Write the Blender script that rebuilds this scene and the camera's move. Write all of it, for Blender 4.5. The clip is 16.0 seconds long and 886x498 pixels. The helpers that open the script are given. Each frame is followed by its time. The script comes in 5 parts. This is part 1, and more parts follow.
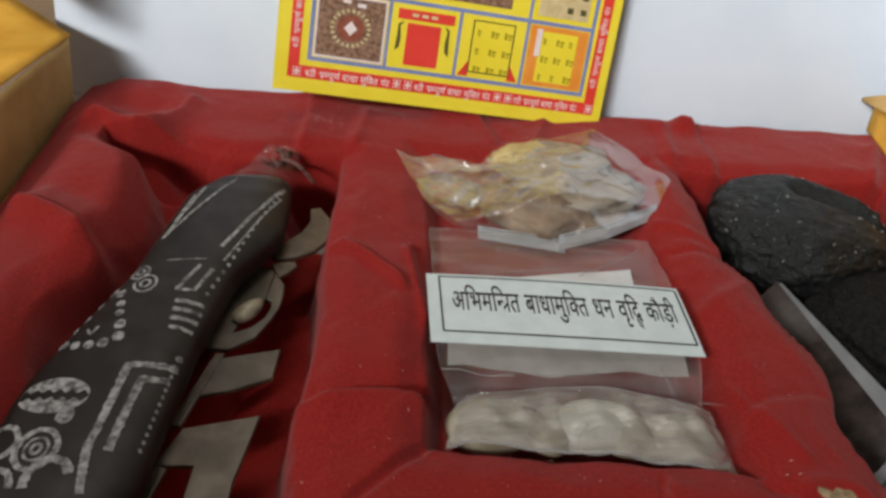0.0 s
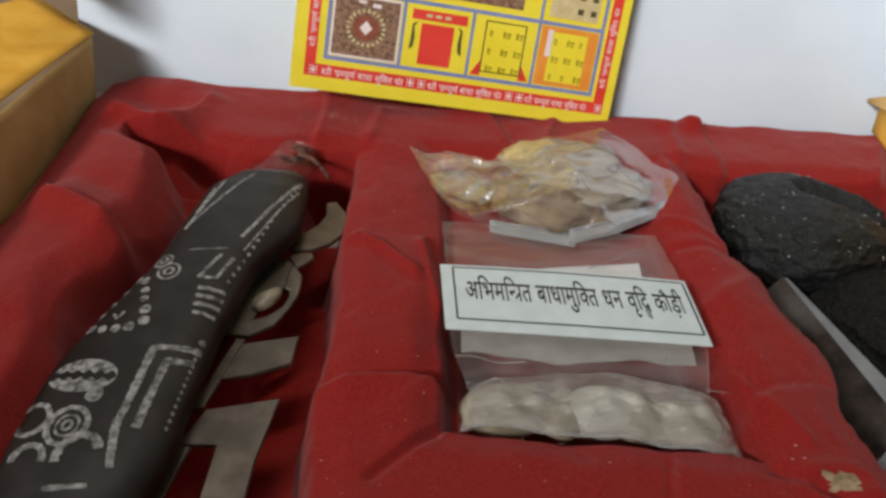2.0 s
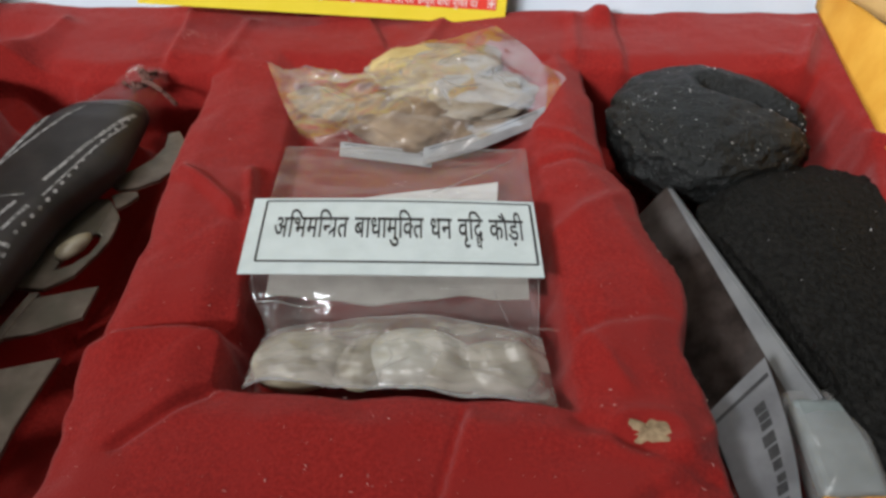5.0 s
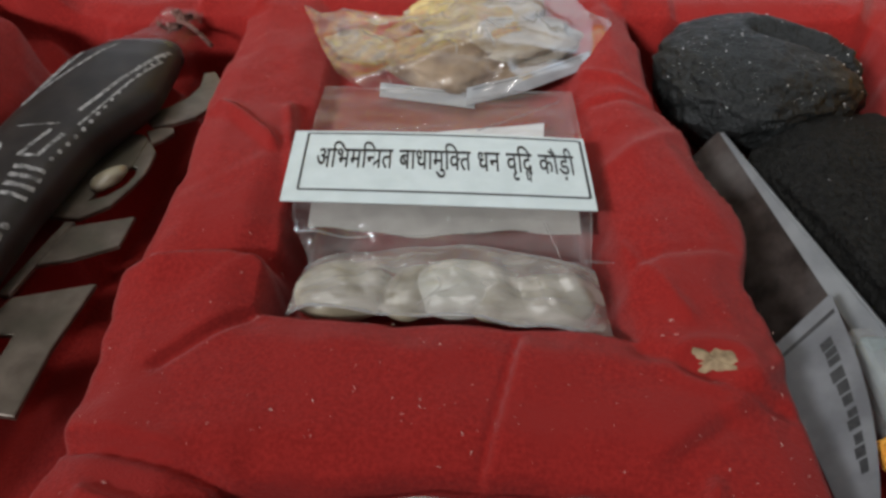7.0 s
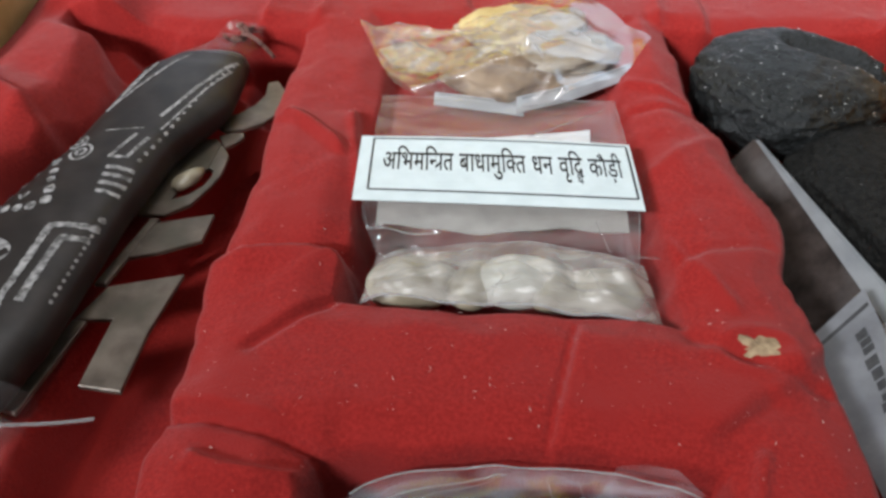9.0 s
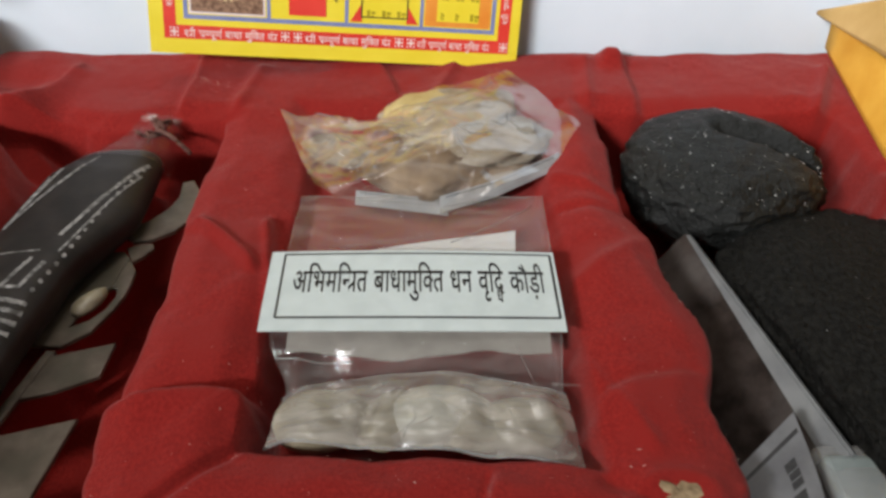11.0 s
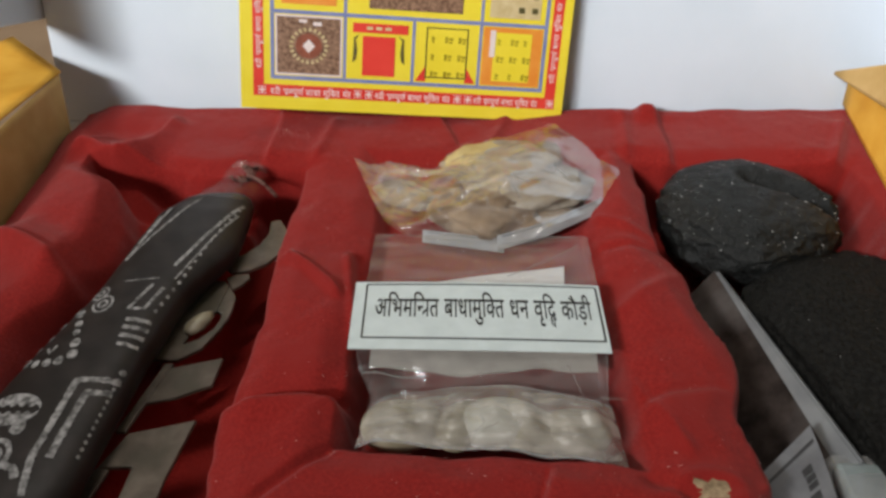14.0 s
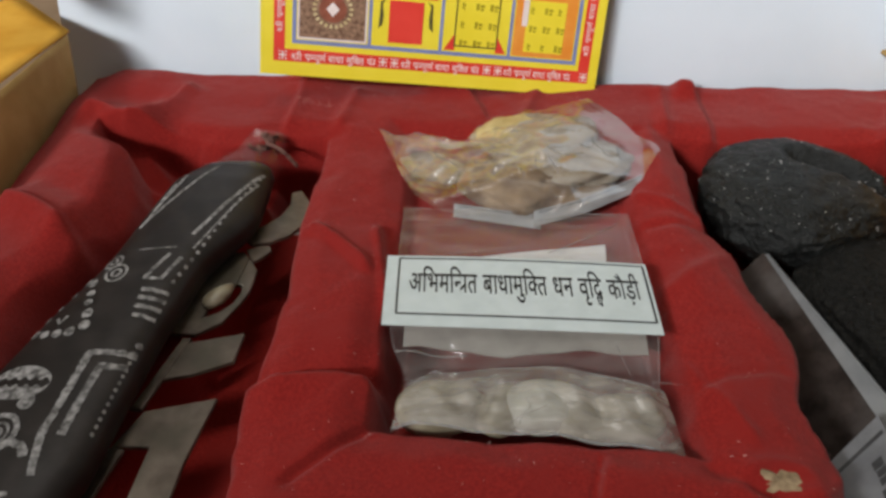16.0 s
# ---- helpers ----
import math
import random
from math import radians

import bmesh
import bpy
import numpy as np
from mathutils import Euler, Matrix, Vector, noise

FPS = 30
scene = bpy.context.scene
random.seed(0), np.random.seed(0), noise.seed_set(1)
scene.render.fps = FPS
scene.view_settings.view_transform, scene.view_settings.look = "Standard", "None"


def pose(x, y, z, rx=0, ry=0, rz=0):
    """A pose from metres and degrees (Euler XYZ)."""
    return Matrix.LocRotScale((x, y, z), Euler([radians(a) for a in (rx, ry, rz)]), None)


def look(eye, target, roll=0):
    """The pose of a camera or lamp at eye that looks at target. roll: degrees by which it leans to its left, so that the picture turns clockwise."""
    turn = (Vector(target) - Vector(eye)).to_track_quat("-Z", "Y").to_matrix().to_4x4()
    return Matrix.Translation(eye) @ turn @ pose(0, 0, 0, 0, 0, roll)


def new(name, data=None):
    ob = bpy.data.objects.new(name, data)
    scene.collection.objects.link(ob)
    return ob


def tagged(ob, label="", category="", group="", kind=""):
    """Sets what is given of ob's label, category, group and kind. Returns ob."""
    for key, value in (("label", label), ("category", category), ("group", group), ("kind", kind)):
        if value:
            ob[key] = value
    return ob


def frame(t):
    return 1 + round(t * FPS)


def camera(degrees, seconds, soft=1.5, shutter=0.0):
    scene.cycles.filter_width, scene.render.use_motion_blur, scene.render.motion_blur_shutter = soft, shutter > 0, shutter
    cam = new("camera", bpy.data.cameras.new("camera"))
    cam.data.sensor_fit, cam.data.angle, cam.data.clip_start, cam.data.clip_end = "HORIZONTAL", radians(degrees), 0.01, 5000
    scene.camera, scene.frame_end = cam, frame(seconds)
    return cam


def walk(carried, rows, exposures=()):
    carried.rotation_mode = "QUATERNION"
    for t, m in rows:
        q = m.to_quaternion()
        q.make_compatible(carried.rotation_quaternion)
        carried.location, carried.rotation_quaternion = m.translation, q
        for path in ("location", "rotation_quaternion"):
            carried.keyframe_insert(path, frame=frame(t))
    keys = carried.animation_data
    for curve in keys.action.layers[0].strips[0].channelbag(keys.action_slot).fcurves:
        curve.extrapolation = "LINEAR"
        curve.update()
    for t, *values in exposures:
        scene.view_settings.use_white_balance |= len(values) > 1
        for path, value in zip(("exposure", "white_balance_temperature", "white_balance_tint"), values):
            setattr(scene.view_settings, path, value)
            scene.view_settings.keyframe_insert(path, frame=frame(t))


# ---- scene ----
cam = camera(60.0, 16.0, soft=3.0)
PATH = [
    (0, (-0.038, -0.116, 0.114), (0.097, 1.493, -1.066), 6.1),
    (0.5, (-0.041, -0.119, 0.113), (0.086, 1.497, -1.059), 6.1),
    (1, (-0.04, -0.117, 0.113), (0.105, 1.493, -1.064), 6.6),
    (1.5, (-0.037, -0.118, 0.114), (0.091, 1.496, -1.059), 6.2),
    (2, (-0.04, -0.122, 0.114), (0.079, 1.497, -1.055), 6.1),
    (2.5, (-0.034, -0.124, 0.116), (0.067, 1.496, -1.053), 5.3),
    (3, (-0.022, -0.126, 0.109), (0.093, 1.473, -1.088), 5.9),
    (3.5, (-0.004, -0.13, 0.113), (0.021, 1.421, -1.15), 2.2),
    (6, (0.013, -0.09, 0.105), (0.0, 1.352, -1.281), -0.0),
    (6.5, (0.009, -0.096, 0.101), (-0.008, 1.353, -1.277), 0.4),
    (7, (0.005, -0.109, 0.097), (-0.036, 1.342, -1.279), 0.2),
    (7.5, (-0.001, -0.114, 0.105), (-0.059, 1.358, -1.249), 0.2),
    (8, (-0.002, -0.123, 0.09), (-0.067, 1.312, -1.301), 0.4),
    (8.5, (-0.006, -0.127, 0.094), (-0.094, 1.322, -1.282), -0.2),
    (9, (-0.004, -0.12, 0.103), (-0.08, 1.348, -1.253), -0.3),
    (9.5, (0.012, -0.091, 0.109), (0.02, 1.381, -1.245), -0.3),
    (12, (0.003, -0.106, 0.119), (-0.025, 1.418, -1.176), -0.5),
    (12.5, (0.0, -0.108, 0.123), (-0.038, 1.426, -1.16), -0.4),
    (13, (-0.004, -0.111, 0.123), (-0.067, 1.426, -1.154), -0.3),
    (13.5, (-0.002, -0.115, 0.125), (-0.083, 1.433, -1.139), -0.9),
    (14, (0.0, -0.12, 0.13), (-0.084, 1.441, -1.118), -1.5),
    (14.5, (-0.002, -0.116, 0.124), (-0.087, 1.434, -1.137), -1.1),
    (15, (-0.003, -0.113, 0.122), (-0.064, 1.442, -1.135), 0.0),
    (15.5, (-0.011, -0.113, 0.119), (-0.082, 1.427, -1.156), -0.2),
    (16, (-0.011, -0.114, 0.119), (-0.075, 1.435, -1.144), 0.1),
]
EXPOSURES = [(0.0, -0.60, 6580, 10), (2.5, -0.60, 6580, 10), (3.5, -0.52, 6580, 10), (6.0, -0.15, 6150, 10), (7.0, -0.30, 6200, 10), (8.0, 0.08, 6050, 10), (8.5, 0.28, 6050, 10), (9.0, 0.27, 6000, 10),
             (9.5, -0.20, 6200, 10), (12.0, -0.32, 6580, 10), (12.5, -0.30, 6580, 10), (14.0, -0.50, 6580, 10), (16.0, -0.55, 6580, 10)]
walk(cam, [(t, look(eye, target, roll)) for t, eye, target, roll in PATH], EXPOSURES)

# ---- light ----
world = bpy.data.worlds.new("room_air")
world.use_nodes = True
world.node_tree.nodes["Background"].inputs[0].default_value = (0.8, 0.85, 0.9, 1)
world.node_tree.nodes["Background"].inputs[1].default_value = 0.05
scene.world = world


def area_lamp(name, eye, target, sx, sy, watts, colour):
    d = bpy.data.lights.new(name, "AREA")
    d.shape, d.size, d.size_y, d.energy, d.color = "RECTANGLE", sx, sy, watts, colour
    ob = new(name, d)
    ob.matrix_world = look(eye, target)
    return ob


# key light from the front left, through the opening of the added wall
area_lamp("front_left_light", (-0.95, -1.30, 0.98), (0, 0.05, 0), 0.80, 0.24, 97.0, (0.97, 0.98, 1.0))
area_lamp("tube_light", (-0.30, 0.36, 1.62), (0, 0.05, 0), 1.0, 0.12, 11.5, (1.0, 0.97, 0.92))

# ---- materials ----


def mat(name, c1, c2, scale=300.0, rough=0.6, bump=0.2, bscale=1500.0, metallic=0.0, sheen=0.0, spec=0.5, c3=None, scale3=60.0,
        coat=0.0, detail=4.0, lo=0.35, hi=0.65, bdist=0.0003):
    """A principled surface with two scales of colour and fine relief."""
    m = bpy.data.materials.new(name)
    m.use_nodes = True
    nt = m.node_tree
    n, l = nt.nodes, nt.links
    p = n["Principled BSDF"]
    co = n.new("ShaderNodeTexCoord")

    def noise_ramp(sc, a, b, x0, x1):
        t = n.new("ShaderNodeTexNoise")
        t.inputs["Scale"].default_value, t.inputs["Detail"].default_value = sc, detail
        l.new(co.outputs["Object"], t.inputs["Vector"])
        r = n.new("ShaderNodeValToRGB")
        r.color_ramp.elements[0].position, r.color_ramp.elements[1].position = x0, x1
        r.color_ramp.elements[0].color, r.color_ramp.elements[1].color = (*a, 1), (*b, 1)
        l.new(t.outputs["Fac"], r.inputs["Fac"])
        return r.outputs["Color"]
    col = noise_ramp(scale, c1, c2, lo, hi)
    if c3:
        mx = n.new("ShaderNodeMix")
        mx.data_type = "RGBA"
        mask = noise_ramp(scale3, (0, 0, 0), (1, 1, 1), 0.48, 0.66)
        l.new(mask, mx.inputs["Factor"])
        l.new(col, mx.inputs["A"])
        mx.inputs["B"].default_value = (*c3, 1)
        col = mx.outputs["Result"]
    l.new(col, p.inputs["Base Color"])
    p.inputs["Roughness"].default_value, p.inputs["Metallic"].default_value = rough, metallic
    p.inputs["Sheen Weight"].default_value, p.inputs["Specular IOR Level"].default_value = sheen, spec
    p.inputs["Coat Weight"].default_value = coat
    if bump:
        t = n.new("ShaderNodeTexNoise")
        t.inputs["Scale"].default_value, t.inputs["Detail"].default_value = bscale, 3
        l.new(co.outputs["Object"], t.inputs["Vector"])
        b = n.new("ShaderNodeBump")
        b.inputs["Strength"].default_value, b.inputs["Distance"].default_value = bump, bdist
        l.new(t.outputs["Fac"], b.inputs["Height"])
        l.new(b.outputs["Normal"], p.inputs["Normal"])
    return m


def film_mat(name, haze=0.06, gloss=0.35, rough=0.08, tint=(1, 1, 1), bump=0.3, bscale=160.0, milk=(0.66, 0.64, 0.61), streak=0.0):
    """Thin clear plastic film: see-through, glossy towards grazing, a little milky."""
    m = bpy.data.materials.new(name)
    m.use_nodes = True
    nt = m.node_tree
    n, l = nt.nodes, nt.links
    n.remove(n["Principled BSDF"])
    out = n["Material Output"]
    tr, gl, df = n.new("ShaderNodeBsdfTransparent"), n.new("ShaderNodeBsdfGlossy"), n.new("ShaderNodeBsdfDiffuse")
    tr.inputs[0].default_value = (*tint, 1)
    gl.inputs["Roughness"].default_value = rough
    df.inputs["Color"].default_value = (*milk, 1)
    co, t, b = n.new("ShaderNodeTexCoord"), n.new("ShaderNodeTexNoise"), n.new("ShaderNodeBump")
    t.inputs["Scale"].default_value, t.inputs["Detail"].default_value = bscale, 2
    b.inputs["Strength"].default_value, b.inputs["Distance"].default_value = bump, 0.002
    l.new(co.outputs["Object"], t.inputs["Vector"])
    l.new(t.outputs["Fac"], b.inputs["Height"])
    l.new(b.outputs["Normal"], gl.inputs["Normal"])
    fr = n.new("ShaderNodeFresnel")
    fr.inputs["IOR"].default_value = 1.5
    l.new(b.outputs["Normal"], fr.inputs["Normal"])
    mul = n.new("ShaderNodeMath")
    mul.operation, mul.use_clamp = "MULTIPLY_ADD", True
    mul.inputs[1].default_value, mul.inputs[2].default_value = gloss, 0.02
    l.new(fr.outputs[0], mul.inputs[0])
    m1, m2 = n.new("ShaderNodeMixShader"), n.new("ShaderNodeMixShader")
    m1.inputs[0].default_value = haze
    if streak:
        mp, t2, rg = n.new("ShaderNodeMapping"), n.new("ShaderNodeTexNoise"), n.new("ShaderNodeMapRange")
        mp.inputs["Rotation"].default_value = (0, 0, 0.35)
        mp.inputs["Scale"].default_value = (0.45, 1.6, 1.0)
        t2.inputs["Scale"].default_value, t2.inputs["Detail"].default_value, t2.inputs["Distortion"].default_value = 130, 4, 0.8
        rg.inputs[1].default_value, rg.inputs[2].default_value = 0.36, 0.66
        rg.inputs[3].default_value, rg.inputs[4].default_value = haze - streak, haze + streak
        l.new(co.outputs["Object"], mp.inputs["Vector"])
        l.new(mp.outputs[0], t2.inputs["Vector"])
        l.new(t2.outputs["Fac"], rg.inputs[0])
        l.new(rg.outputs[0], m1.inputs[0])
    l.new(tr.outputs[0], m1.inputs[1])
    l.new(df.outputs[0], m1.inputs[2])
    l.new(mul.outputs[0], m2.inputs[0])
    l.new(m1.outputs[0], m2.inputs[1])
    l.new(gl.outputs[0], m2.inputs[2])
    l.new(m2.outputs[0], out.inputs["Surface"])
    return m


CLOTH = mat("red_felt", (0.205, 0.011, 0.009), (0.275, 0.018, 0.014), 1500, rough=0.95, bump=0.5, bscale=2200, sheen=0.11, spec=0.08,
            c3=(0.24, 0.016, 0.013), scale3=60, bdist=0.0005)
LINT = mat("pale_lint", (0.42, 0.20, 0.17), (0.6, 0.42, 0.36), 900, rough=0.9)
TORN = mat("torn_board", (0.16, 0.105, 0.055), (0.36, 0.26, 0.15), 500, rough=0.95, bump=0.6, bscale=900)
WHITE_LINING = mat("white_lining_paper", (0.58, 0.65, 0.71), (0.64, 0.70, 0.76), 25, rough=0.55, bump=0.15, bscale=300, spec=0.3)
YELLOW_PAPER = mat("yellow_paper", (0.68, 0.33, 0.035), (0.78, 0.42, 0.06), 90, rough=0.7, bump=0.25, bscale=700, spec=0.2)
# tan tone of the yellow paper's shaded sides, with the shade in the colour
SHADED_PAPER = mat("tan_shaded_paper", (0.48, 0.30, 0.10), (0.58, 0.38, 0.15), 80, rough=0.8, bump=0.25, bscale=700, spec=0.2)
BOARD = mat("grey_board", (0.30, 0.28, 0.25), (0.36, 0.33, 0.29), 200, rough=0.9)
PAPER = mat("pale_green_white_paper", (0.54, 0.60, 0.59), (0.59, 0.65, 0.64), 200, rough=0.75, bump=0.1, bscale=900, spec=0.25)
PAPER_EDGE = mat("white_paper", (0.66, 0.66, 0.66), (0.72, 0.72, 0.71), 200, rough=0.75, bump=0.1, bscale=900, spec=0.25)
CREAM_PAPER = mat("cream_paper", (0.36, 0.335, 0.295), (0.46, 0.43, 0.38), 160, rough=0.75, bump=0.15, bscale=700, spec=0.25)
INK = mat("black_ink", (0.012, 0.012, 0.013), (0.03, 0.03, 0.03), 900, rough=0.6, bump=0)
P_YELLOW = mat("print_yellow", (0.82, 0.66, 0.035), (0.86, 0.70, 0.05), 120, rough=0.35, bump=0, coat=0.3)
P_RED = mat("print_red", (0.72, 0.045, 0.03), (0.78, 0.06, 0.04), 120, rough=0.35, bump=0, coat=0.3)
P_WHITE = mat("print_white", (0.75, 0.62, 0.58), (0.8, 0.7, 0.66), 200, rough=0.4, bump=0)
P_BLUE = mat("print_blue", (0.17, 0.21, 0.42), (0.22, 0.26, 0.48), 200, rough=0.4, bump=0)
P_ORANGE = mat("print_orange", (0.78, 0.26, 0.03), (0.82, 0.32, 0.05), 200, rough=0.4, bump=0)
P_BROWN = mat("print_brown", (0.13, 0.065, 0.035), (0.34, 0.20, 0.125), 900, rough=0.4, bump=0)
P_TAN = mat("print_tan", (0.55, 0.42, 0.20), (0.66, 0.54, 0.30), 300, rough=0.4, bump=0)
P_DARK = mat("print_dark", (0.07, 0.06, 0.02), (0.12, 0.10, 0.03), 300, rough=0.4, bump=0)
P_OLIVE = mat("print_olive_figures", (0.38, 0.30, 0.01), (0.48, 0.38, 0.02), 300, rough=0.4, bump=0)
BLACK_WOOD = mat("black_painted_wood", (0.014, 0.011, 0.009), (0.027, 0.021, 0.018), 160, rough=0.5, spec=0.25, bump=0.12, bscale=400, c3=(0.016, 0.012, 0.010), scale3=90)
CHALK = mat("white_paint_strokes", (0.07, 0.065, 0.06), (0.33, 0.315, 0.30), 700, rough=0.8, bump=0.4, bscale=2500)
METAL = mat("dull_grey_metal", (0.07, 0.052, 0.038), (0.15, 0.118, 0.09), 160, rough=0.42, bump=0.25, bscale=500, metallic=0.45, c3=(0.07, 0.058, 0.04), scale3=70)
FLAT_LUMP = mat("sooty_black_stone", (0.006, 0.0058, 0.005), (0.016, 0.0155, 0.014), 700, rough=0.75, bump=1.0, bscale=900, spec=0.10, bdist=0.0016)
LUMP = mat("black_crusty_stone", (0.0055, 0.006, 0.0055), (0.014, 0.015, 0.014), 900, rough=0.5, bump=0.8, bscale=1200, spec=0.28, bdist=0.0010)
SHELL_TAN = mat("olive_tan_shell", (0.22, 0.19, 0.125), (0.34, 0.30, 0.21), 120, rough=0.3, bump=0.1, bscale=300, c3=(0.16, 0.125, 0.085), scale3=110, spec=0.3)
SHELL = mat("cream_shell", (0.42, 0.41, 0.35), (0.58, 0.57, 0.50), 120, rough=0.3, bump=0.1, bscale=300, c3=(0.24, 0.21, 0.15), scale3=110, spec=0.3)
HERB = mat("tan_dried_root", (0.20, 0.145, 0.085), (0.38, 0.31, 0.22), 150, rough=0.8, bump=0.6, bscale=260, c3=(0.36, 0.33, 0.28), scale3=70, bdist=0.0012)
BROWN_HERB = mat("brown_dried_root", (0.10, 0.055, 0.03), (0.30, 0.20, 0.11), 120, rough=0.8, bump=0.6, bscale=260, c3=(0.22, 0.15, 0.09), scale3=60, bdist=0.0012)
YELLOW_HERB = mat("yellow_dried_root", (0.42, 0.30, 0.11), (0.56, 0.44, 0.20), 150, rough=0.8, bump=0.6, bscale=500)
STRING = mat("reddish_string", (0.10, 0.04, 0.03), (0.17, 0.08, 0.06), 900, rough=0.9)
ORANGE_THREAD = mat("orange_thread", (0.70, 0.26, 0.02), (0.82, 0.40, 0.05), 900, rough=0.9, bump=0.8, bscale=1800)
CARD_PRINT = mat("mottled_grey_print", (0.016, 0.011, 0.009), (0.045, 0.034, 0.029), 220, rough=0.6, bump=0.1, c3=(0.075, 0.065, 0.06), scale3=60, spec=0.15)
GREY_CARD = mat("grey_white_card", (0.30, 0.305, 0.31), (0.38, 0.385, 0.385), 120, rough=0.6, bump=0.15)
# white card edge, its shade at the tray's right painted in as grey
SHADED_EDGE = mat("shaded_white_edge", (0.12, 0.124, 0.13), (0.20, 0.205, 0.205), 90, rough=0.7, bump=0.15)
GREEN_STONE = mat("dark_green_stone", (0.004, 0.014, 0.010), (0.014, 0.03, 0.022), 120, rough=0.35, bump=0.4, bscale=300)
BLUE_STONE = mat("bluish_grey_stone", (0.04, 0.05, 0.055), (0.30, 0.34, 0.36), 420, rough=0.4, bump=0.6, bscale=500, c3=(0.12, 0.10, 0.12), scale3=120)
TAN_CARD = mat("tan_card", (0.028, 0.032, 0.030), (0.085, 0.085, 0.074), 140, rough=0.7, bump=0.5, bscale=200, c3=(0.11, 0.085, 0.055), scale3=60)
FILM = film_mat("clear_film", 0.05, 0.20, 0.12, bump=0.3, bscale=110)
FILM_BAG = film_mat("handled_clear_film", 0.13, 0.16, 0.10, bump=0.4, bscale=240, streak=0.07, milk=(0.56, 0.52, 0.48))
FILM_MILKY = film_mat("milky_film", 0.40, 0.20, 0.22, bump=0.4, bscale=110, milk=(0.52, 0.48, 0.42), streak=0.22)
FILM_CRUMPLED = film_mat("crumpled_film", 0.15, 0.24, 0.16, bump=0.25, bscale=80, milk=(0.56, 0.49, 0.42), streak=0.14)
FILM_FRONT = film_mat("slack_film", 0.10, 0.08, 0.26, bump=0.3, bscale=60, milk=(0.56, 0.62, 0.64), streak=0.09)
FILM_POUCH = film_mat("cloudy_plastic", 0.22, 0.25, 0.22, tint=(0.85, 0.88, 0.90))
FILM_GREY = film_mat("milky_plastic", 0.30, 0.8, 0.18, tint=(0.85, 0.88, 0.90))
WALL = mat("wall_paint", (0.34, 0.34, 0.33), (0.40, 0.40, 0.38), 3, rough=0.8, bump=0.05, bscale=60)
WOOD = mat("table_wood", (0.22, 0.14, 0.08), (0.30, 0.20, 0.12), 20, rough=0.5, bump=0.1, bscale=90)
FLOOR = mat("floor_stone", (0.32, 0.30, 0.28), (0.40, 0.38, 0.35), 6, rough=0.5, bump=0.05, bscale=50)

# ---- building helpers ----
MM = 0.001


def part(name, bm, material, parent=None, label="", smooth=False):
    """Links a bmesh as one mesh object under a thing or a part."""
    me = bpy.data.meshes.new(name)
    bm.normal_update()
    bm.to_mesh(me)
    bm.free()
    me.materials.append(material)
    if smooth:
        me.shade_smooth()
    ob = new(name, me)
    if parent:
        ob.parent = parent
    if label:
        ob["label"] = label
    return ob


def thing(name, label, category, group="", at=(0, 0, 0)):
    ob = new(name)
    ob.empty_display_size = 0.01
    return tagged(ob, label, category, group)


def box_bm(x0, x1, y0, y1, z0, z1, bevel=0.0, m=None):
    bm = bmesh.new()
    bmesh.ops.create_cube(bm, size=1)
    for v in bm.verts:
        v.co = Vector(((v.co.x + .5) * (x1 - x0) + x0, (v.co.y + .5) * (y1 - y0) + y0, (v.co.z + .5) * (z1 - z0) + z0))
    if bevel:
        bmesh.ops.bevel(bm, geom=bm.edges[:], offset=bevel, segments=2, affect="EDGES", profile=0.5)
    if m:
        bm.transform(m)
    return bm


def grid_bm(nu, nv, f, thick=0.0):
    """A sheet from f(u, v) over the unit square; thick closes it downwards."""
    bm = bmesh.new()
    rows = [[bm.verts.new(f(i / nu, j / nv)) for i in range(nu + 1)] for j in range(nv + 1)]
    for j in range(nv):
        for i in range(nu):
            bm.faces.new((rows[j][i], rows[j][i + 1], rows[j + 1][i + 1], rows[j + 1][i]))
    if thick:
        low = [[bm.verts.new(v.co - Vector((0, 0, thick))) for v in r] for r in rows]
        for j in range(nv):
            for i in range(nu):
                bm.faces.new((low[j + 1][i], low[j + 1][i + 1], low[j][i + 1], low[j][i]))
        ring = [(0, i) for i in range(nu)] + [(j, nu) for j in range(nv)] + [(nv, i) for i in range(nu, 0, -1)] + [(j, 0) for j in range(nv, 0, -1)]
        for (a, b), (c, d) in zip(ring, ring[1:] + ring[:1]):
            bm.faces.new((rows[a][b], low[a][b], low[c][d], rows[c][d]))
    return bm


def lattice_noise(x, y, cell, seed):
    """Smooth value noise in 0..1 on arrays."""
    r = np.random.RandomState(seed).rand(256, 256)
    a, b = x / cell + 500.37 + seed, y / cell + 700.11
    i, j = np.floor(a).astype(int), np.floor(b).astype(int)
    u, v = a - i, b - j
    u, v = u * u * (3 - 2 * u), v * v * (3 - 2 * v)
    g = lambda p, q: r[p % 256, q % 256]
    return (g(i, j) * (1 - u) + g(i + 1, j) * u) * (1 - v) + (g(i, j + 1) * (1 - u) + g(i + 1, j + 1) * u) * v


def smooth01(t):
    t = np.clip(t, 0, 1)
    return t * t * (3 - 2 * t)


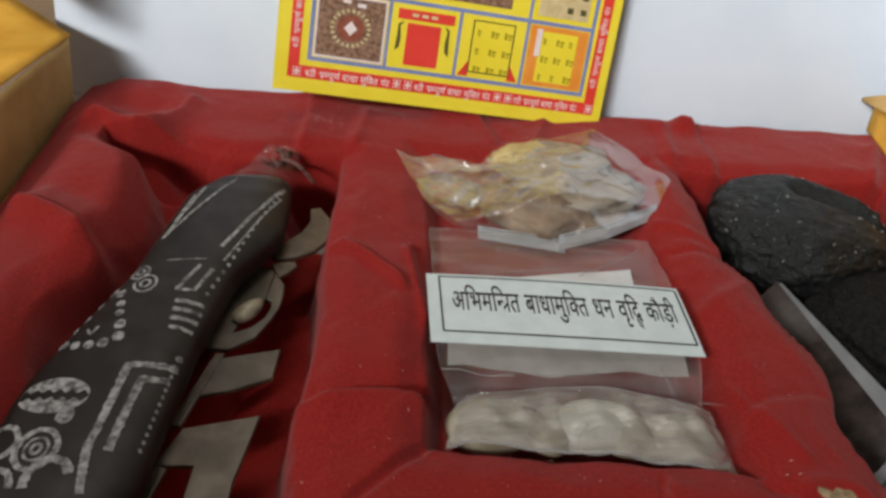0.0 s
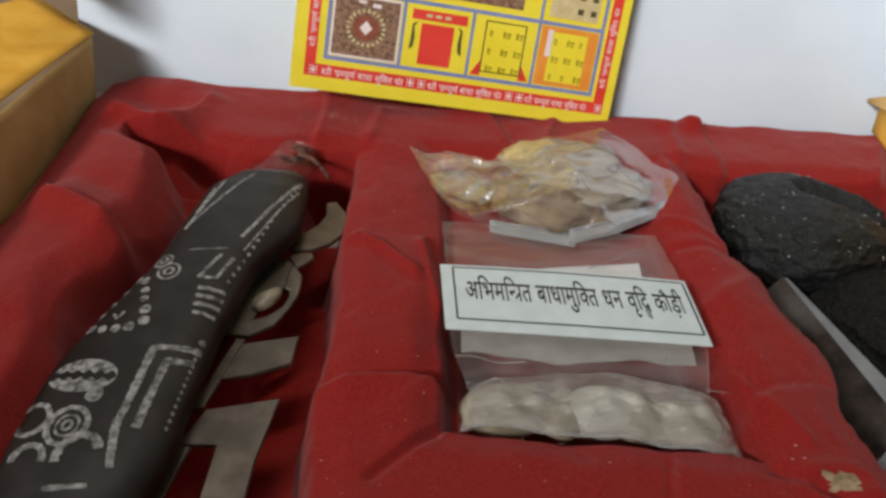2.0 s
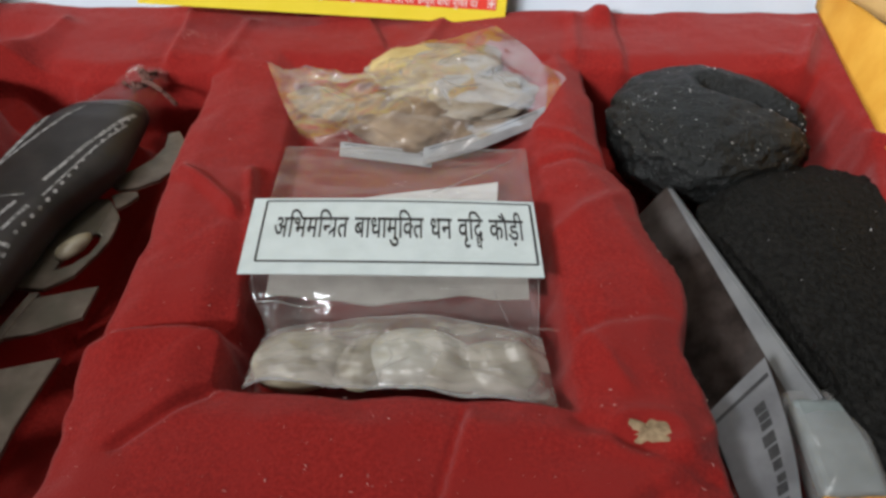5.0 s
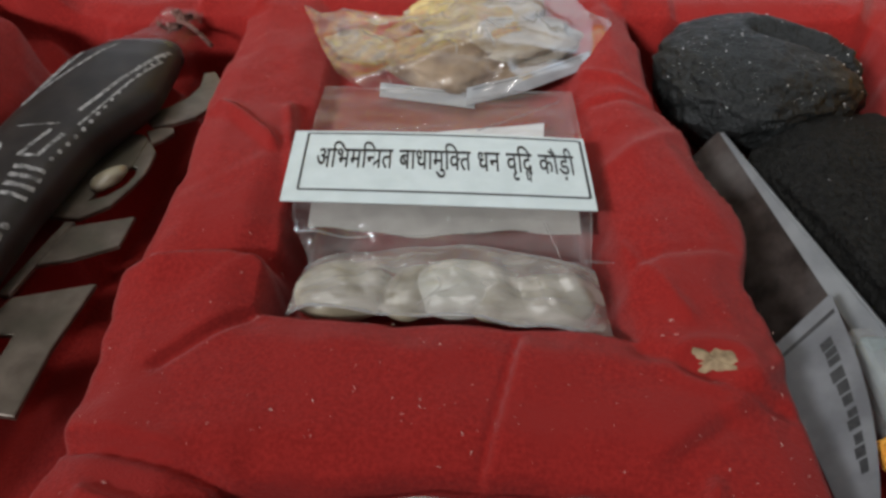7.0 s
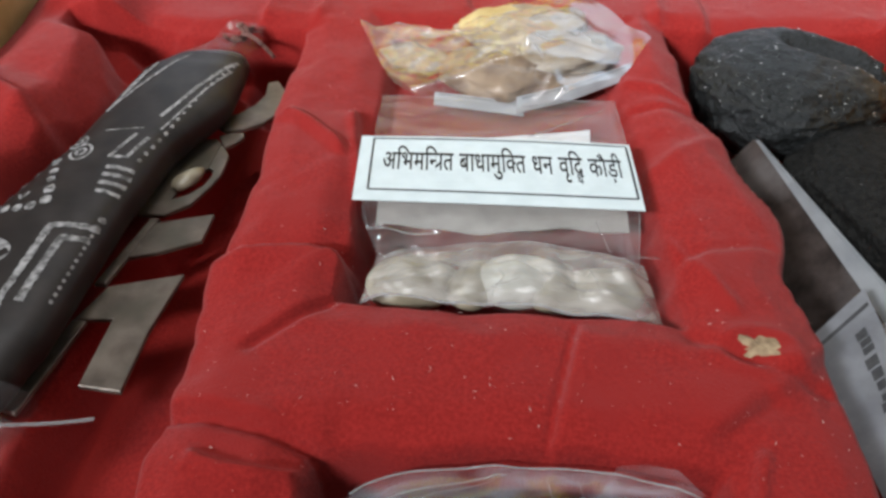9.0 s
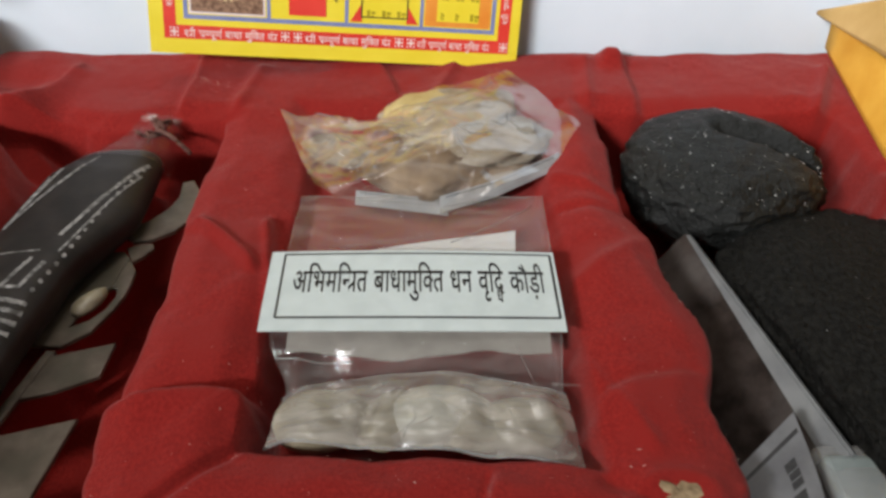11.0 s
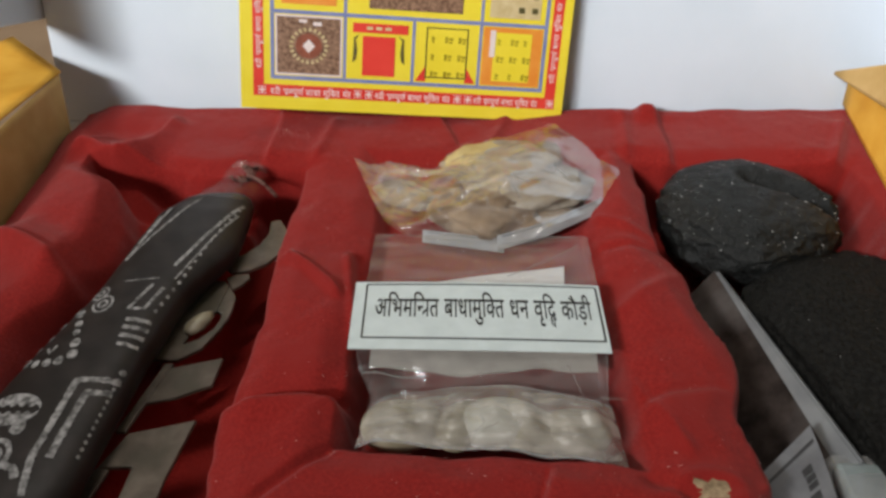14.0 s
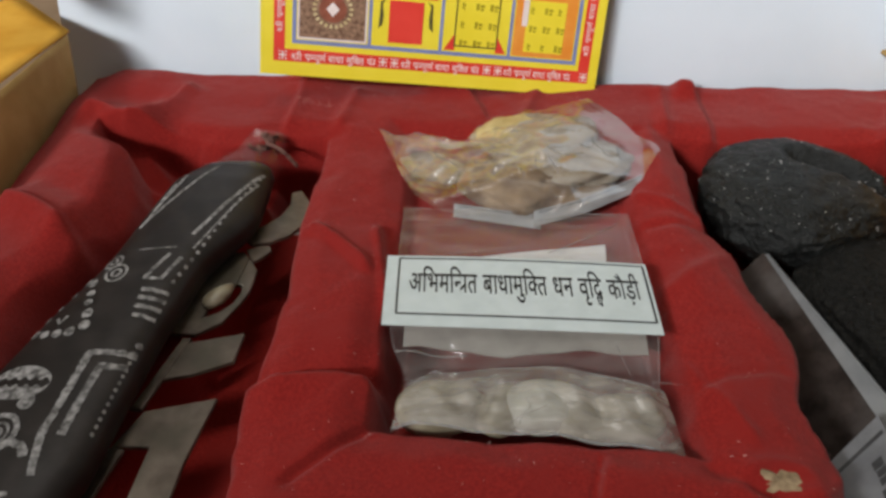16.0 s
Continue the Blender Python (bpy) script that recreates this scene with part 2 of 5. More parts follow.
def tube_bm(points, radius, sides=8):
    """A round cord along points, closed at its ends."""
    bm = bmesh.new()
    rings = []
    pts = [Vector(p) for p in points]
    for k, p in enumerate(pts):
        d = (pts[min(k + 1, len(pts) - 1)] - pts[max(k - 1, 0)]).normalized()
        a = d.orthogonal().normalized()
        b = d.cross(a)
        rings.append([bm.verts.new(p + radius * (math.cos(t) * a + math.sin(t) * b)) for t in [2 * math.pi * q / sides for q in range(sides)]])
    for r, s in zip(rings, rings[1:]):
        for q in range(sides):
            bm.faces.new((r[q], r[(q + 1) % sides], s[(q + 1) % sides], s[q]))
    bm.faces.new(rings[0][::-1])
    bm.faces.new(rings[-1])
    return bm


# ---- room ----
def room():
    for name, b, m in (("floor", (-2, 2, -2, 2, -0.83, -0.78), FLOOR), ("ceiling", (-2, 2, -2, 2, 1.95, 2.0), WALL),
                       ("wall_north", (-2, 2, 2.0, 2.1, -0.78, 1.95), WALL), ("wall_south", (-2, 2, -2.1, -2.0, -0.78, 1.95), WALL),
                       ("wall_east", (2.0, 2.1, -2, 2, -0.78, 1.95), WALL), ("wall_west", (-2.1, -2.0, -2, 2, -0.78, 1.95), WALL)):
        tagged(part(name, box_bm(*b), m), "plain painted room surface" if m is WALL else "plain grey stone floor", name.split("_")[0], kind="structure")
    # unseen wall added to block light; its sill darkens the near part of the tray
    for b in ((-2, 2, -0.80, -0.70, -0.78, 0.55), (-2, -0.95, -0.80, -0.70, 0.55, 1.95), (0.55, 2, -0.80, -0.70, 0.55, 1.95), (-0.95, 0.55, -0.80, -0.70, 1.45, 1.95)):
        tagged(part("wall_added_shade", box_bm(*b), WALL), "unseen wall added with an opening whose sill shades the tray's front", "wall", kind="structure")
    t = thing("table", "plain brown wooden table under the gift box", "table")
    part("tabletop", box_bm(-0.6, 0.6, -0.4, 0.4, -0.060, -0.0325, 0.003), WOOD, t)
    for x in (-0.55, 0.55):
        for y in (-0.35, 0.35):
            part("leg", box_bm(x - .025, x + .025, y - .025, y + .025, -0.78, -0.060, 0.002), WOOD, t)


room()

# ---- red cloth tray ----
X0, X1, Y0, Y1, STEP = -138.0, 133.0, -178.0, 122.0, 0.85
nx, ny = int((X1 - X0) / STEP), int((Y1 - Y0) / STEP)
gx, gy = np.meshgrid(np.linspace(X0, X1, nx + 1), np.linspace(Y0, Y1, ny + 1))
# edges of the compartments wander as stuffed cloth does
wob = lambda c, s: (lattice_noise(gx, gy, c, s) - 0.5)
left_in = -103 + 7 * np.sin((gy - 20) / 13.0) * smooth01((gy + 40) / 60) + 6 * wob(16, 3)
left_in = left_in - 8 * smooth01((gy - 66) / 10)
right_a = 57.0 - 5.5 * smooth01((gy - 30) / 16) + 4.5 * np.exp(-((gy - 4) / 12) ** 2) + 2.6 * smooth01((-10 - gy) / 14)
right_b = 106 + 8 * smooth01((gy - 20) / 35) + 3 * wob(18, 5)


def inset(xa, xb, ya, yb):
    return np.minimum(np.minimum(gx - xa, xb - gx), np.minimum(gy - ya, yb - gy))


jit = 1.6 * wob(9, 11) + 0.8 * wob(4, 12)
comps = {
    "left": (inset(left_in, -55.5 + 0.9 * np.sin(gy / 9.0), -152, 82 - 5 * np.exp(-((gx + 84) / 14) ** 2)) + jit, 7.5),
    "middle": (inset(-27.5, 33.0, -21.6 - 0.055 * gx + 0.5 * np.sin(gx / 12.0), 84) + jit * 0.7, 12.0),
    "front": (inset(-27.0, 35.0, -152, -55.0 + 1.2 * np.cos((gx - 3) / 14.0)) + jit * 0.7, 16.0),
    "right": (inset(right_a, right_b, -152, 85) + jit, 14.0),
}
inside = np.maximum.reduce([d for d, _ in comps.values()])
gz = np.zeros_like(gx)
for key, (d, deep) in comps.items():
    if key == "middle":
        deep = deep - 7.5 * smooth01((gy - 12) / 16)
    if key == "left":
        deep = deep + 12.5 * smooth01((gx + 77 - 0.08 * gy) / 7) + 7.0 * smooth01((gy - 62) / 8)
    if key == "right":
        deep = 12.0 + 10.0 * smooth01((gy + 40) / 12)
    gz -= deep * smooth01((d + 2.3) / 4.8)
# crowned tops of the bars
top = smooth01((-inside - 0.5) / 9.0)
gz += 2.6 * top - 1.7


def crease(ax, ay, bx, by, width, high, side=0.0, bow=0.0):
    """A fold along a line; side lifts the cloth on one side of it."""
    global gz
    dx, dy = bx - ax, by - ay
    ln = math.hypot(dx, dy)
    t = ((gx - ax) * dx + (gy - ay) * dy) / ln / ln
    o = ((gx - ax) * -dy + (gy - ay) * dx) / ln - bow * 4 * t * (1 - t)
    along = smooth01(t / 0.15 + 0.4) * smooth01((1 - t) / 0.15 + 0.4)
    gz = gz + along * (2.3 * high * np.exp(-(o / width) ** 2) + 2.5 * side * np.exp(-np.abs(o) / 6.0) * np.tanh(o / 1.1) * 0.5)


crease(-56, -13, -28, -9, 0.9, -1.0, -2.0, 1.0)
crease(-31, -9, -22, -18, 0.9, -0.8, -1.2)
crease(-57, -73, -30, -69.5, 0.9, -1.0, -2.6, 1.6)
crease(-57, -48, -26, -54.5, 0.9, -1.1, 1.5, 0.8)
crease(-47, -57, -29, -59, 1.1, 0.9, 0.0, -1.5)
crease(-52, 40, -34, 22, 1.3, 0.8, 0.7, 1.0)
crease(-34, 40, -28, 8, 1.2, 0.9, -0.5)
crease(-43, -36, -29, -22, 0.9, -0.6, 0.5)
crease(8, -55, 15, -27, 0.6, -0.7, -0.7)
crease(34, -27, 58, -40, 1.4, -0.5, 0.7, -1.5)
crease(35, -50, 60, -29, 1.3, -0.4, 0.8, -1.2)
crease(46, -42, 58, -30, 1.5, 0.7, 0.0, -1.0)
crease(36, -70, 42, -52, 1.1, 0.7, 0.0)
crease(33, 60, 52, 46, 1.6, 0.3, 0.4)
crease(34, 20, 54, 34, 2.0, 0.3, -0.3)
crease(36, -10, 56, -5, 1.2, -0.3, -0.5, 1.0)
crease(32, 2, 44, -24, 1.4, 0.5, 0.5)
crease(34, 46, 52, 44, 1.2, -0.3, 0.3)
crease(-66, 117, -67, 86, 1.6, 0.4, 1.2)
crease(-48, 112, -52, 86, 2.2, 0.5, 0.6)
crease(-14, 117, -6, 96, 1.6, 0.0, -0.8, 1.0)
crease(12, 117, 4, 92, 2.2, 0.4, -0.6)
crease(61.5, 114, 62, 84, 1.8, 0.0, -0.9)
crease(49, 116, 47, 88, 2.0, 0.5, 0.5)
crease(-104, 112, -122, 74, 5.0, 0.7, 1.0, 4.0)
crease(-128, 92, -92, 66, 6.0, 1.4, -0.9, 3.0)
crease(-128, 40, -100, 22, 6.0, 1.6, -1.0, 2.0)
crease(112, 60, 126, 40, 2.0, 1.2, 0.9)
crease(110, 84, 122, 110, 2.0, 1.0, 0.7)
# stuffed left border, ears of cloth standing up along the back
gz += 5.5 * smooth01((-98 - gx) / 12) * smooth01((gx + 141) / 22) * smooth01((104 - gy) / 20) * (0.5 + lattice_noise(gx, gy, 34, 21)) - 3.0 * smooth01((-126 - gx) / 12)
gz += 4.6 * np.exp(-((gx - 58.0) / 3.4) ** 4 - ((gy - 115) / 4.5) ** 2) + 1.6 * np.exp(-((gx - 49) / 5.5) ** 2 - ((gy - 116) / 4) ** 2)
gz += 2.4 * np.exp(-((gx + 18) / 9) ** 4 - ((gy - 115) / 7) ** 2) + 2.0 * np.exp(-((gx + 63) / 8) ** 2 - ((gy - 116) / 6) ** 2)
gz += 2.4 * np.exp(-((gx + 118) / 13) ** 2 - ((gy - 112) / 10) ** 2) + 4.5 * np.exp(-((gx + 134) / 9) ** 2 - ((gy - 100) / 16) ** 2)
# hole edge round the torn spot
rr = np.hypot((gx - 45.5) / 1.5, gy + 32.5)
gz += 0.7 * np.exp(-((rr - 4.2) / 1.3) ** 2) - 0.9 * np.exp(-(rr / 2.6) ** 2)
# soft unevenness
loose = 0.35 + 0.65 * top
gz += loose * (1.7 * (lattice_noise(gx, gy, 26, 31) - .5) + 0.9 * (lattice_noise(gx, gy, 11, 32) - .5)) + 0.28 * (lattice_noise(gx, gy, 4.5, 33) - .5) \
    + 0.12 * (lattice_noise(gx, gy, 1.9, 34) - .5)
# outer faces drop into the carton
edge = np.minimum(gy - Y0, Y1 - gy)
gz -= 22 * (1 - smooth01(edge / 3.0)) ** 2

tray = thing("cloth_lined_tray", "compartment tray padded and lined with creased bright red felt cloth", "tray")
dzy, dzx = np.gradient(gz, (Y1 - Y0) / ny, (X1 - X0) / nx)
normals = np.stack([-dzx, -dzy, np.ones_like(gz)], -1)
normals /= np.linalg.norm(normals, axis=-1, keepdims=True)
cx, cy = gx[:-1, :-1], gy[:-1, :-1]
region = np.full(cx.shape, "", dtype=object)
region[:] = "back_border"
region[(cy < 84)] = "left_border"
region[(cy < 84) & (cx > -60)] = "divider"
region[(cy < 84) & (cx > 3)] = "divider_right"
region[(cy < 84) & (cx > 85)] = "right_border"
region[(cy < -26) & (cy > -55) & (cx > -30) & (cx < 37)] = "crossbar"
region[cy < -152] = "front_border"
for key, (d, _) in comps.items():
    region[d[:-1, :-1] > 3.8] = "floor_" + key
LABELS = {"crossbar": "padded red cloth crossbar with a stitched crease"}
for key in dict.fromkeys(region.ravel()):
    jj, ii = np.nonzero(region == key)
    quads = np.stack([jj * (nx + 1) + ii, jj * (nx + 1) + ii + 1, (jj + 1) * (nx + 1) + ii + 1, (jj + 1) * (nx + 1) + ii], 1)
    used, back = np.unique(quads, return_inverse=True)
    me = bpy.data.meshes.new(key)
    co = np.stack([gx.ravel()[used], gy.ravel()[used], gz.ravel()[used]], 1) * MM
    me.from_pydata(co.tolist(), [], back.reshape(-1, 4).tolist())
    me.materials.append(CLOTH)
    me.shade_smooth()
    me.normals_split_custom_set_from_vertices(normals.reshape(-1, 3)[used].tolist())
    nm = "compartment_floor" if key.startswith("floor") else "divider" if key.startswith("div") else key
    ob = new(nm, me)
    ob.parent = tray
    if key in LABELS:
        ob["label"] = LABELS[key]


def ground(x, y):
    """The height of the cloth at a place, in mm."""
    i, j = (x - X0) / (X1 - X0) * nx, (y - Y0) / (Y1 - Y0) * ny
    return float(gz[int(min(max(j, 0), ny)), int(min(max(i, 0), nx))])


# torn spot that shows the board
bm = bmesh.new()
rng = random.Random(5)
ring = []
for k in range(22):
    a = 2 * math.pi * k / 22
    r = 2.1 * (0.65 + 0.6 * rng.random())
    ring.append(bm.verts.new(((45.5 + 1.75 * r * math.cos(a)) * MM, (-32.3 + r * math.sin(a) - 0.5 * math.cos(a)) * MM, (ground(45.5 + 1.4 * r * math.cos(a), -32.3 + r * math.sin(a)) + 0.35) * MM)))
mid = bm.verts.new((45.5 * MM, -32.3 * MM, (ground(45.5, -32.3) + 0.9) * MM))
for a, b in zip(ring, ring[1:] + ring[:1]):
    bm.faces.new((mid, a, b))
part("torn_patch", bm, TORN, tray, "frayed hole showing tan board")

# lint and short fibres on the cloth
bm = bmesh.new()
rng = random.Random(8)
for k in range(720):
    x, y = rng.uniform(-60, 62), rng.uniform(-80, 118)
    if k % 3 == 0:
        x, y = rng.uniform(-57, 58), rng.uniform(-78, -20)
    if k >= 620:
        x, y = rng.gauss(-60, 5.0), rng.gauss(100, 1.6)
    a, ln, w = rng.uniform(0, math.pi), rng.choice((0.16, 0.2, 0.25, 0.3, 0.45, 0.9)), rng.uniform(0.08, 0.17)
    z = ground(x, y) + 0.16
    dx, dy = math.cos(a) * ln / 2, math.sin(a) * ln / 2
    ex, ey = -math.sin(a) * w / 2, math.cos(a) * w / 2
    z2, z1 = ground(x + dx, y + dy) + 0.18, ground(x - dx, y - dy) + 0.18
    v = [bm.verts.new((p * MM, q * MM, r * MM)) for p, q, r in ((x - dx, y - dy, z1), (x + ex, y + ey, z), (x + dx, y + dy, z2), (x - ex, y - ey, z + 0.1))]
    bm.faces.new(v)
tagged(part("lint", bm, LINT), "pale lint specks and short fibres on the red cloth", "lint", kind="stuff")

# ---- carton with lid ----
carton = thing("gift_box", "open cardboard gift box with white-lined lid and yellow paper sides", "box")
part("base", box_bm(-0.140, 0.136, -0.182, 0.128, -0.032, -0.028, 0.0005), BOARD, carton)
part("side_wall", box_bm(-0.1415, -0.1385, -0.178, 0.124, -0.028, -0.004, 0.0004), SHADED_PAPER, carton)
part("side_wall", box_bm(0.1325, 0.1355, -0.178, 0.124, -0.028, 0.0, 0.0004), SHADED_PAPER, carton)
part("front_wall", box_bm(-0.140, 0.136, -0.182, -0.179, -0.028, 0.0, 0.0004), SHADED_PAPER, carton)
part("back_wall", box_bm(-0.1505, 0.136, 0.1235, 0.1265, -0.028, -0.006, 0.0004), WHITE_LINING, carton)
LEAN = 16.0
lid_m = Matrix.Translation((0, 0.1245, 0.0)) @ Matrix.Rotation(radians(-LEAN), 4, "X")
part("lid", box_bm(-0.150, 0.140, 0.0, 0.003, -0.0055, 0.200, 0.0005, lid_m), WHITE_LINING, carton, "white paper-lined lid standing open")
part("lid_side", box_bm(-0.1535, -0.1505, -0.042, 0.003, 0.030, 0.200, 0.0005, lid_m), WHITE_LINING, carton)
part("lid_side", box_bm(0.1405, 0.1435, -0.042, 0.003, 0.012, 0.200, 0.0005, lid_m), WHITE_LINING, carton)


def flap(name, corners, material, label, bow=0.0, tip=0.0):
    """A bent paper flap between four corners (mm), 0.6 mm thick."""
    a, b, c, d = [Vector(p) for p in corners]

    def f(u, v):
        p = (a * (1 - u) + b * u) * (1 - v) + (d * (1 - u) + c * u) * v
        p = p + Vector((1, 0, 0)) * bow * math.sin(math.pi * u) * (0.3 + v) + Vector((0, 0, 1)) * tip * math.sin(math.pi * v)
        return p * MM
    bm = grid_bm(14, 10, f)
    me_part = part(name, bm, material, carton, label, smooth=True)
    mod = me_part.modifiers.new("thickness", "SOLIDIFY")
    mod.thickness, mod.offset = 0.0006, 0
    return me_part


flap("side_flap", ((-139, -60, -3), (-140, 106, -6), (-138.5, 110, 19), (-143, -60, 21)), SHADED_PAPER, "inner side of a paper flap, coloured tan as in shade", bow=-1)
flap("side_flap", ((-143, 50, 21.4), (-138, 111, 19.6), (-166, 136, 21), (-200, 50, 24)), YELLOW_PAPER, "bright yellow folded-out paper flap", bow=-1)
flap("side_flap", ((126.5, 123, 1.0), (115, 15, 0.5), (134, 15, 23), (126.5, 124.5, 10)), YELLOW_PAPER, "yellow folded paper flap", bow=-2.0)
flap("side_flap", ((121.5, 125.4, 11.0), (134.5, 15, 23.4), (150, 15, 78), (121.6, 125.2, 12.2)), SHADED_PAPER, "paper flap coloured tan for its shaded side", bow=0.5)

# ---- printed poster ----
ORG = Vector((-77, 103, 10.7)) * MM
E_U = (Vector((30, 115.5, -1.9)) * MM - ORG).normalized()
up0 = Vector((0, math.sin(radians(18)), math.cos(radians(18))))
E_V = (up0 - E_U * up0.dot(E_U)).normalized()
E_N = E_U.cross(E_V)  # faces the viewer
if E_N.y > 0:
    E_N = -E_N
PW, PH = 107.4, 150.0
poster = thing("poster", "yellow printed ritual chart card with red border leaning on lid", "poster")


def on_poster(u, v, lift=0.0):
    return ORG + (E_U * u + E_V * v + E_N * lift) * MM


def sheet_bm(shapes, lift):
    """Flat printed shapes, each a list of (u, v)."""
    bm = bmesh.new()
    for pts in shapes:
        vs = [bm.verts.new(on_poster(u, v, lift)) for u, v in pts]
        fc = bm.faces.new(vs)
        fc.normal_update()
        if fc.normal.dot(E_N) < 0:
            fc.normal_flip()
    return bm


def rect(u0, u1, v0, v1):
    return [(u0, v0), (u1, v0), (u1, v1), (u0, v1)]


def oval(u, v, ru, rv, n=24):
    return [(u + ru * math.cos(2 * math.pi * k / n), v + rv * math.sin(2 * math.pi * k / n)) for k in range(n)]


def ringed(u, v, r0, r1, n=28, sq=1.0):
    q = lambda k, r: (u + r * math.cos(2 * math.pi * k / n), v + sq * r * math.sin(2 * math.pi * k / n))
    return [[q(k, r0), q(k + 1, r0), q(k + 1, r1), q(k, r1)] for k in range(n)]


# the card itself
bm = bmesh.new()
lo = [bm.verts.new(on_poster(u, v, -0.8)) for u, v in rect(0, PW, 0, PH)]
hi = [bm.verts.new(on_poster(u, v, 0)) for u, v in rect(0, PW, 0, PH)]
bm.faces.new(hi)
bm.faces.new(lo[::-1])
for k in range(4):
    bm.faces.new((lo[k], lo[(k + 1) % 4], hi[(k + 1) % 4], hi[k]))
bmesh.ops.recalc_face_normals(bm, faces=bm.faces)
card_part = part("card", bm, P_YELLOW, poster, "glossy yellow card")


def prints(name, shapes, lift, material, label=""):
    """Each printed shape as a piece of its own on the card."""
    for q in shapes:
        part(name, sheet_bm([q], lift), material, card_part, label)


L1, L2, L3, L4 = 0.08, 0.16, 0.24, 0.32
bands = [rect(4, PW - 3, 4.2, 8.0), rect(4, 7.4, 8.0, PH - 8), rect(PW - 6.6, PW - 3, 8.0, PH - 8), rect(4, PW - 3, PH - 8, PH - 4)]
prints("border_band", bands, L1, P_RED, "red border strip with white lettering")
US = (10.2, 33.2, 55.4, 77.4, PW - 8.4)
VS = (10.4, 31.0, 51.6, 72.2, 92.8, 113.4, 134.0)
frames_ = []
for u in US:
    if u in (US[0], US[-1]):
        frames_.append(rect(u - 0.6, u + 0.6, VS[0] - .6, VS[-1] + .6))
    else:
        frames_ += [rect(u - 0.5, u + 0.5, VS[0] + .6, VS[1] - .5)]
for k, v in enumerate(VS):
    frames_.append(rect(US[0] + .6, US[-1] - .6, v - 0.6, v + 0.6))
frames_ += [rect(US[1] - .5, US[1] + .5, VS[1] + .6, VS[-1] - .6), rect(US[3] - .5, US[3] + .5, VS[1] + .6, VS[-1] - .6)]
prints("grid_line", frames_, L1, P_BLUE, "blue-grey cell outlines")
cell = lambda i, j, d=0.9: (US[i] + d, US[i + 1] - d, VS[j] + d, VS[j + 1] - d)
# first row of cells
c = cell(0, 0)
prints("chart_cell", [rect(*c)], L1, P_WHITE)
c = cell(0, 0, 1.5)
prints("chart_cell", [rect(*c)], L2, P_BROWN, "brown mandala picture")
cu, cv = (c[0] + c[1]) / 2, (c[2] + c[3]) / 2
prints("mandala_ring", ringed(cu, cv, 5.0, 6.2, n=44, sq=0.92)[::2], L3, P_TAN)
prints("mandala_ring", [oval(cu, cv, 4.2, 3.9)], L3, mat("print_maroon", (0.22, 0.06, 0.03), (0.30, 0.09, 0.05), 500, rough=0.4, bump=0))
prints("mandala_ring", [oval(cu, cv, 2.0, 2.2, 4), rect(cu - 3, cu - .6, c[3] - 1.6, c[3] - .6), rect(cu + 1.4, cu + 4, c[3] - 2.4, c[3] - 1.2)], L4, P_WHITE)
c = cell(1, 0)
prints("chart_cell", [rect(c[0] + 4.8, c[1] - 5.0, c[2] + 1.0, c[3] - 5.2), rect(c[0] + 1.6, c[1] - 1.0, c[3] - 4.2, c[3] - 1.2)], L2, P_RED, "red number square")
prints("ornament", [[(c[0] + 1.6 + a, c[2] + 5 + b) for a, b in ((0, 0), (1.2, 1.2), (1.5, 4), (1.0, 7.5), (2.2, 9), (0.4, 8), (0.3, 4))],
                           [(c[1] - 1.8 - a, c[2] + 5 + b) for a, b in ((0, 0), (1.2, 1.2), (1.5, 4), (1.0, 7.5), (2.2, 9), (0.4, 8), (0.3, 4))]], L2, P_DARK)
prints("bar_mark", [rect(c[0] + 6 + 3 * k, c[0] + 8 + 3 * k, c[3] - 3.2, c[3] - 2.2) for k in range(3)], L3, P_TAN)
c = cell(2, 0)
prints("ornament", [[(c[0] + .2, c[2] + .2), (c[0] + 3.6, c[2] + .2), (c[0] + 3.2, c[2] + 5)], [(c[1] - .2, c[2] + .2), (c[1] - 3.6, c[2] + .2), (c[1] - 3.2, c[2] + 5)]], L2, P_RED)
fr = rect(c[0] + 3.4, c[1] - 3.4, c[2] + 1.6, c[3] - 1.4)
fl = []
for (a, b), (d, e) in zip(fr, fr[1:] + fr[:1]):
    fl.append(rect(min(a, d) - .18, max(a, d) + .18, min(b, e) - .18, max(b, e) + .18))
prints("ornament", fl, L3, P_DARK)
rng = random.Random(3)


def figures(c, n=3, du=(5.0, 4.4), top=4.0):
    out = []
    for r in range(3):
        for k in range(3):
            u0, v0 = c[0] + du[0] + k * du[1], c[3] - top - r * 5.6
            w = rng.choice((1.0, 2.4, 2.6))
            out += [rect(u0, u0 + w * .38, v0 - 2.0, v0), rect(u0 + w * .5, u0 + w, v0 - 1.1, v0 - .3), rect(u0 + w * .55, u0 + w * .9, v0 - 2.1, v0 - 1.4)]
    return out


prints("bar_mark", figures(c), L2, P_OLIVE)
c = cell(3, 0)
prints("chart_cell", [rect(*c)], L1, P_ORANGE)
prints("chart_cell", [rect(c[0] + 3.6, c[1] - 3.6, c[2] + 1.4, c[3] - 1.6)], L2, P_YELLOW)
prints("bar_mark", figures(c, du=(4.8, 4.4), top=3.6), L3, P_OLIVE)
prints("paper_scrap", [rect(c[0] + 2.2, c[0] + 4.0, c[3] - 9.5, c[3] - 1.0)], L4, P_WHITE)
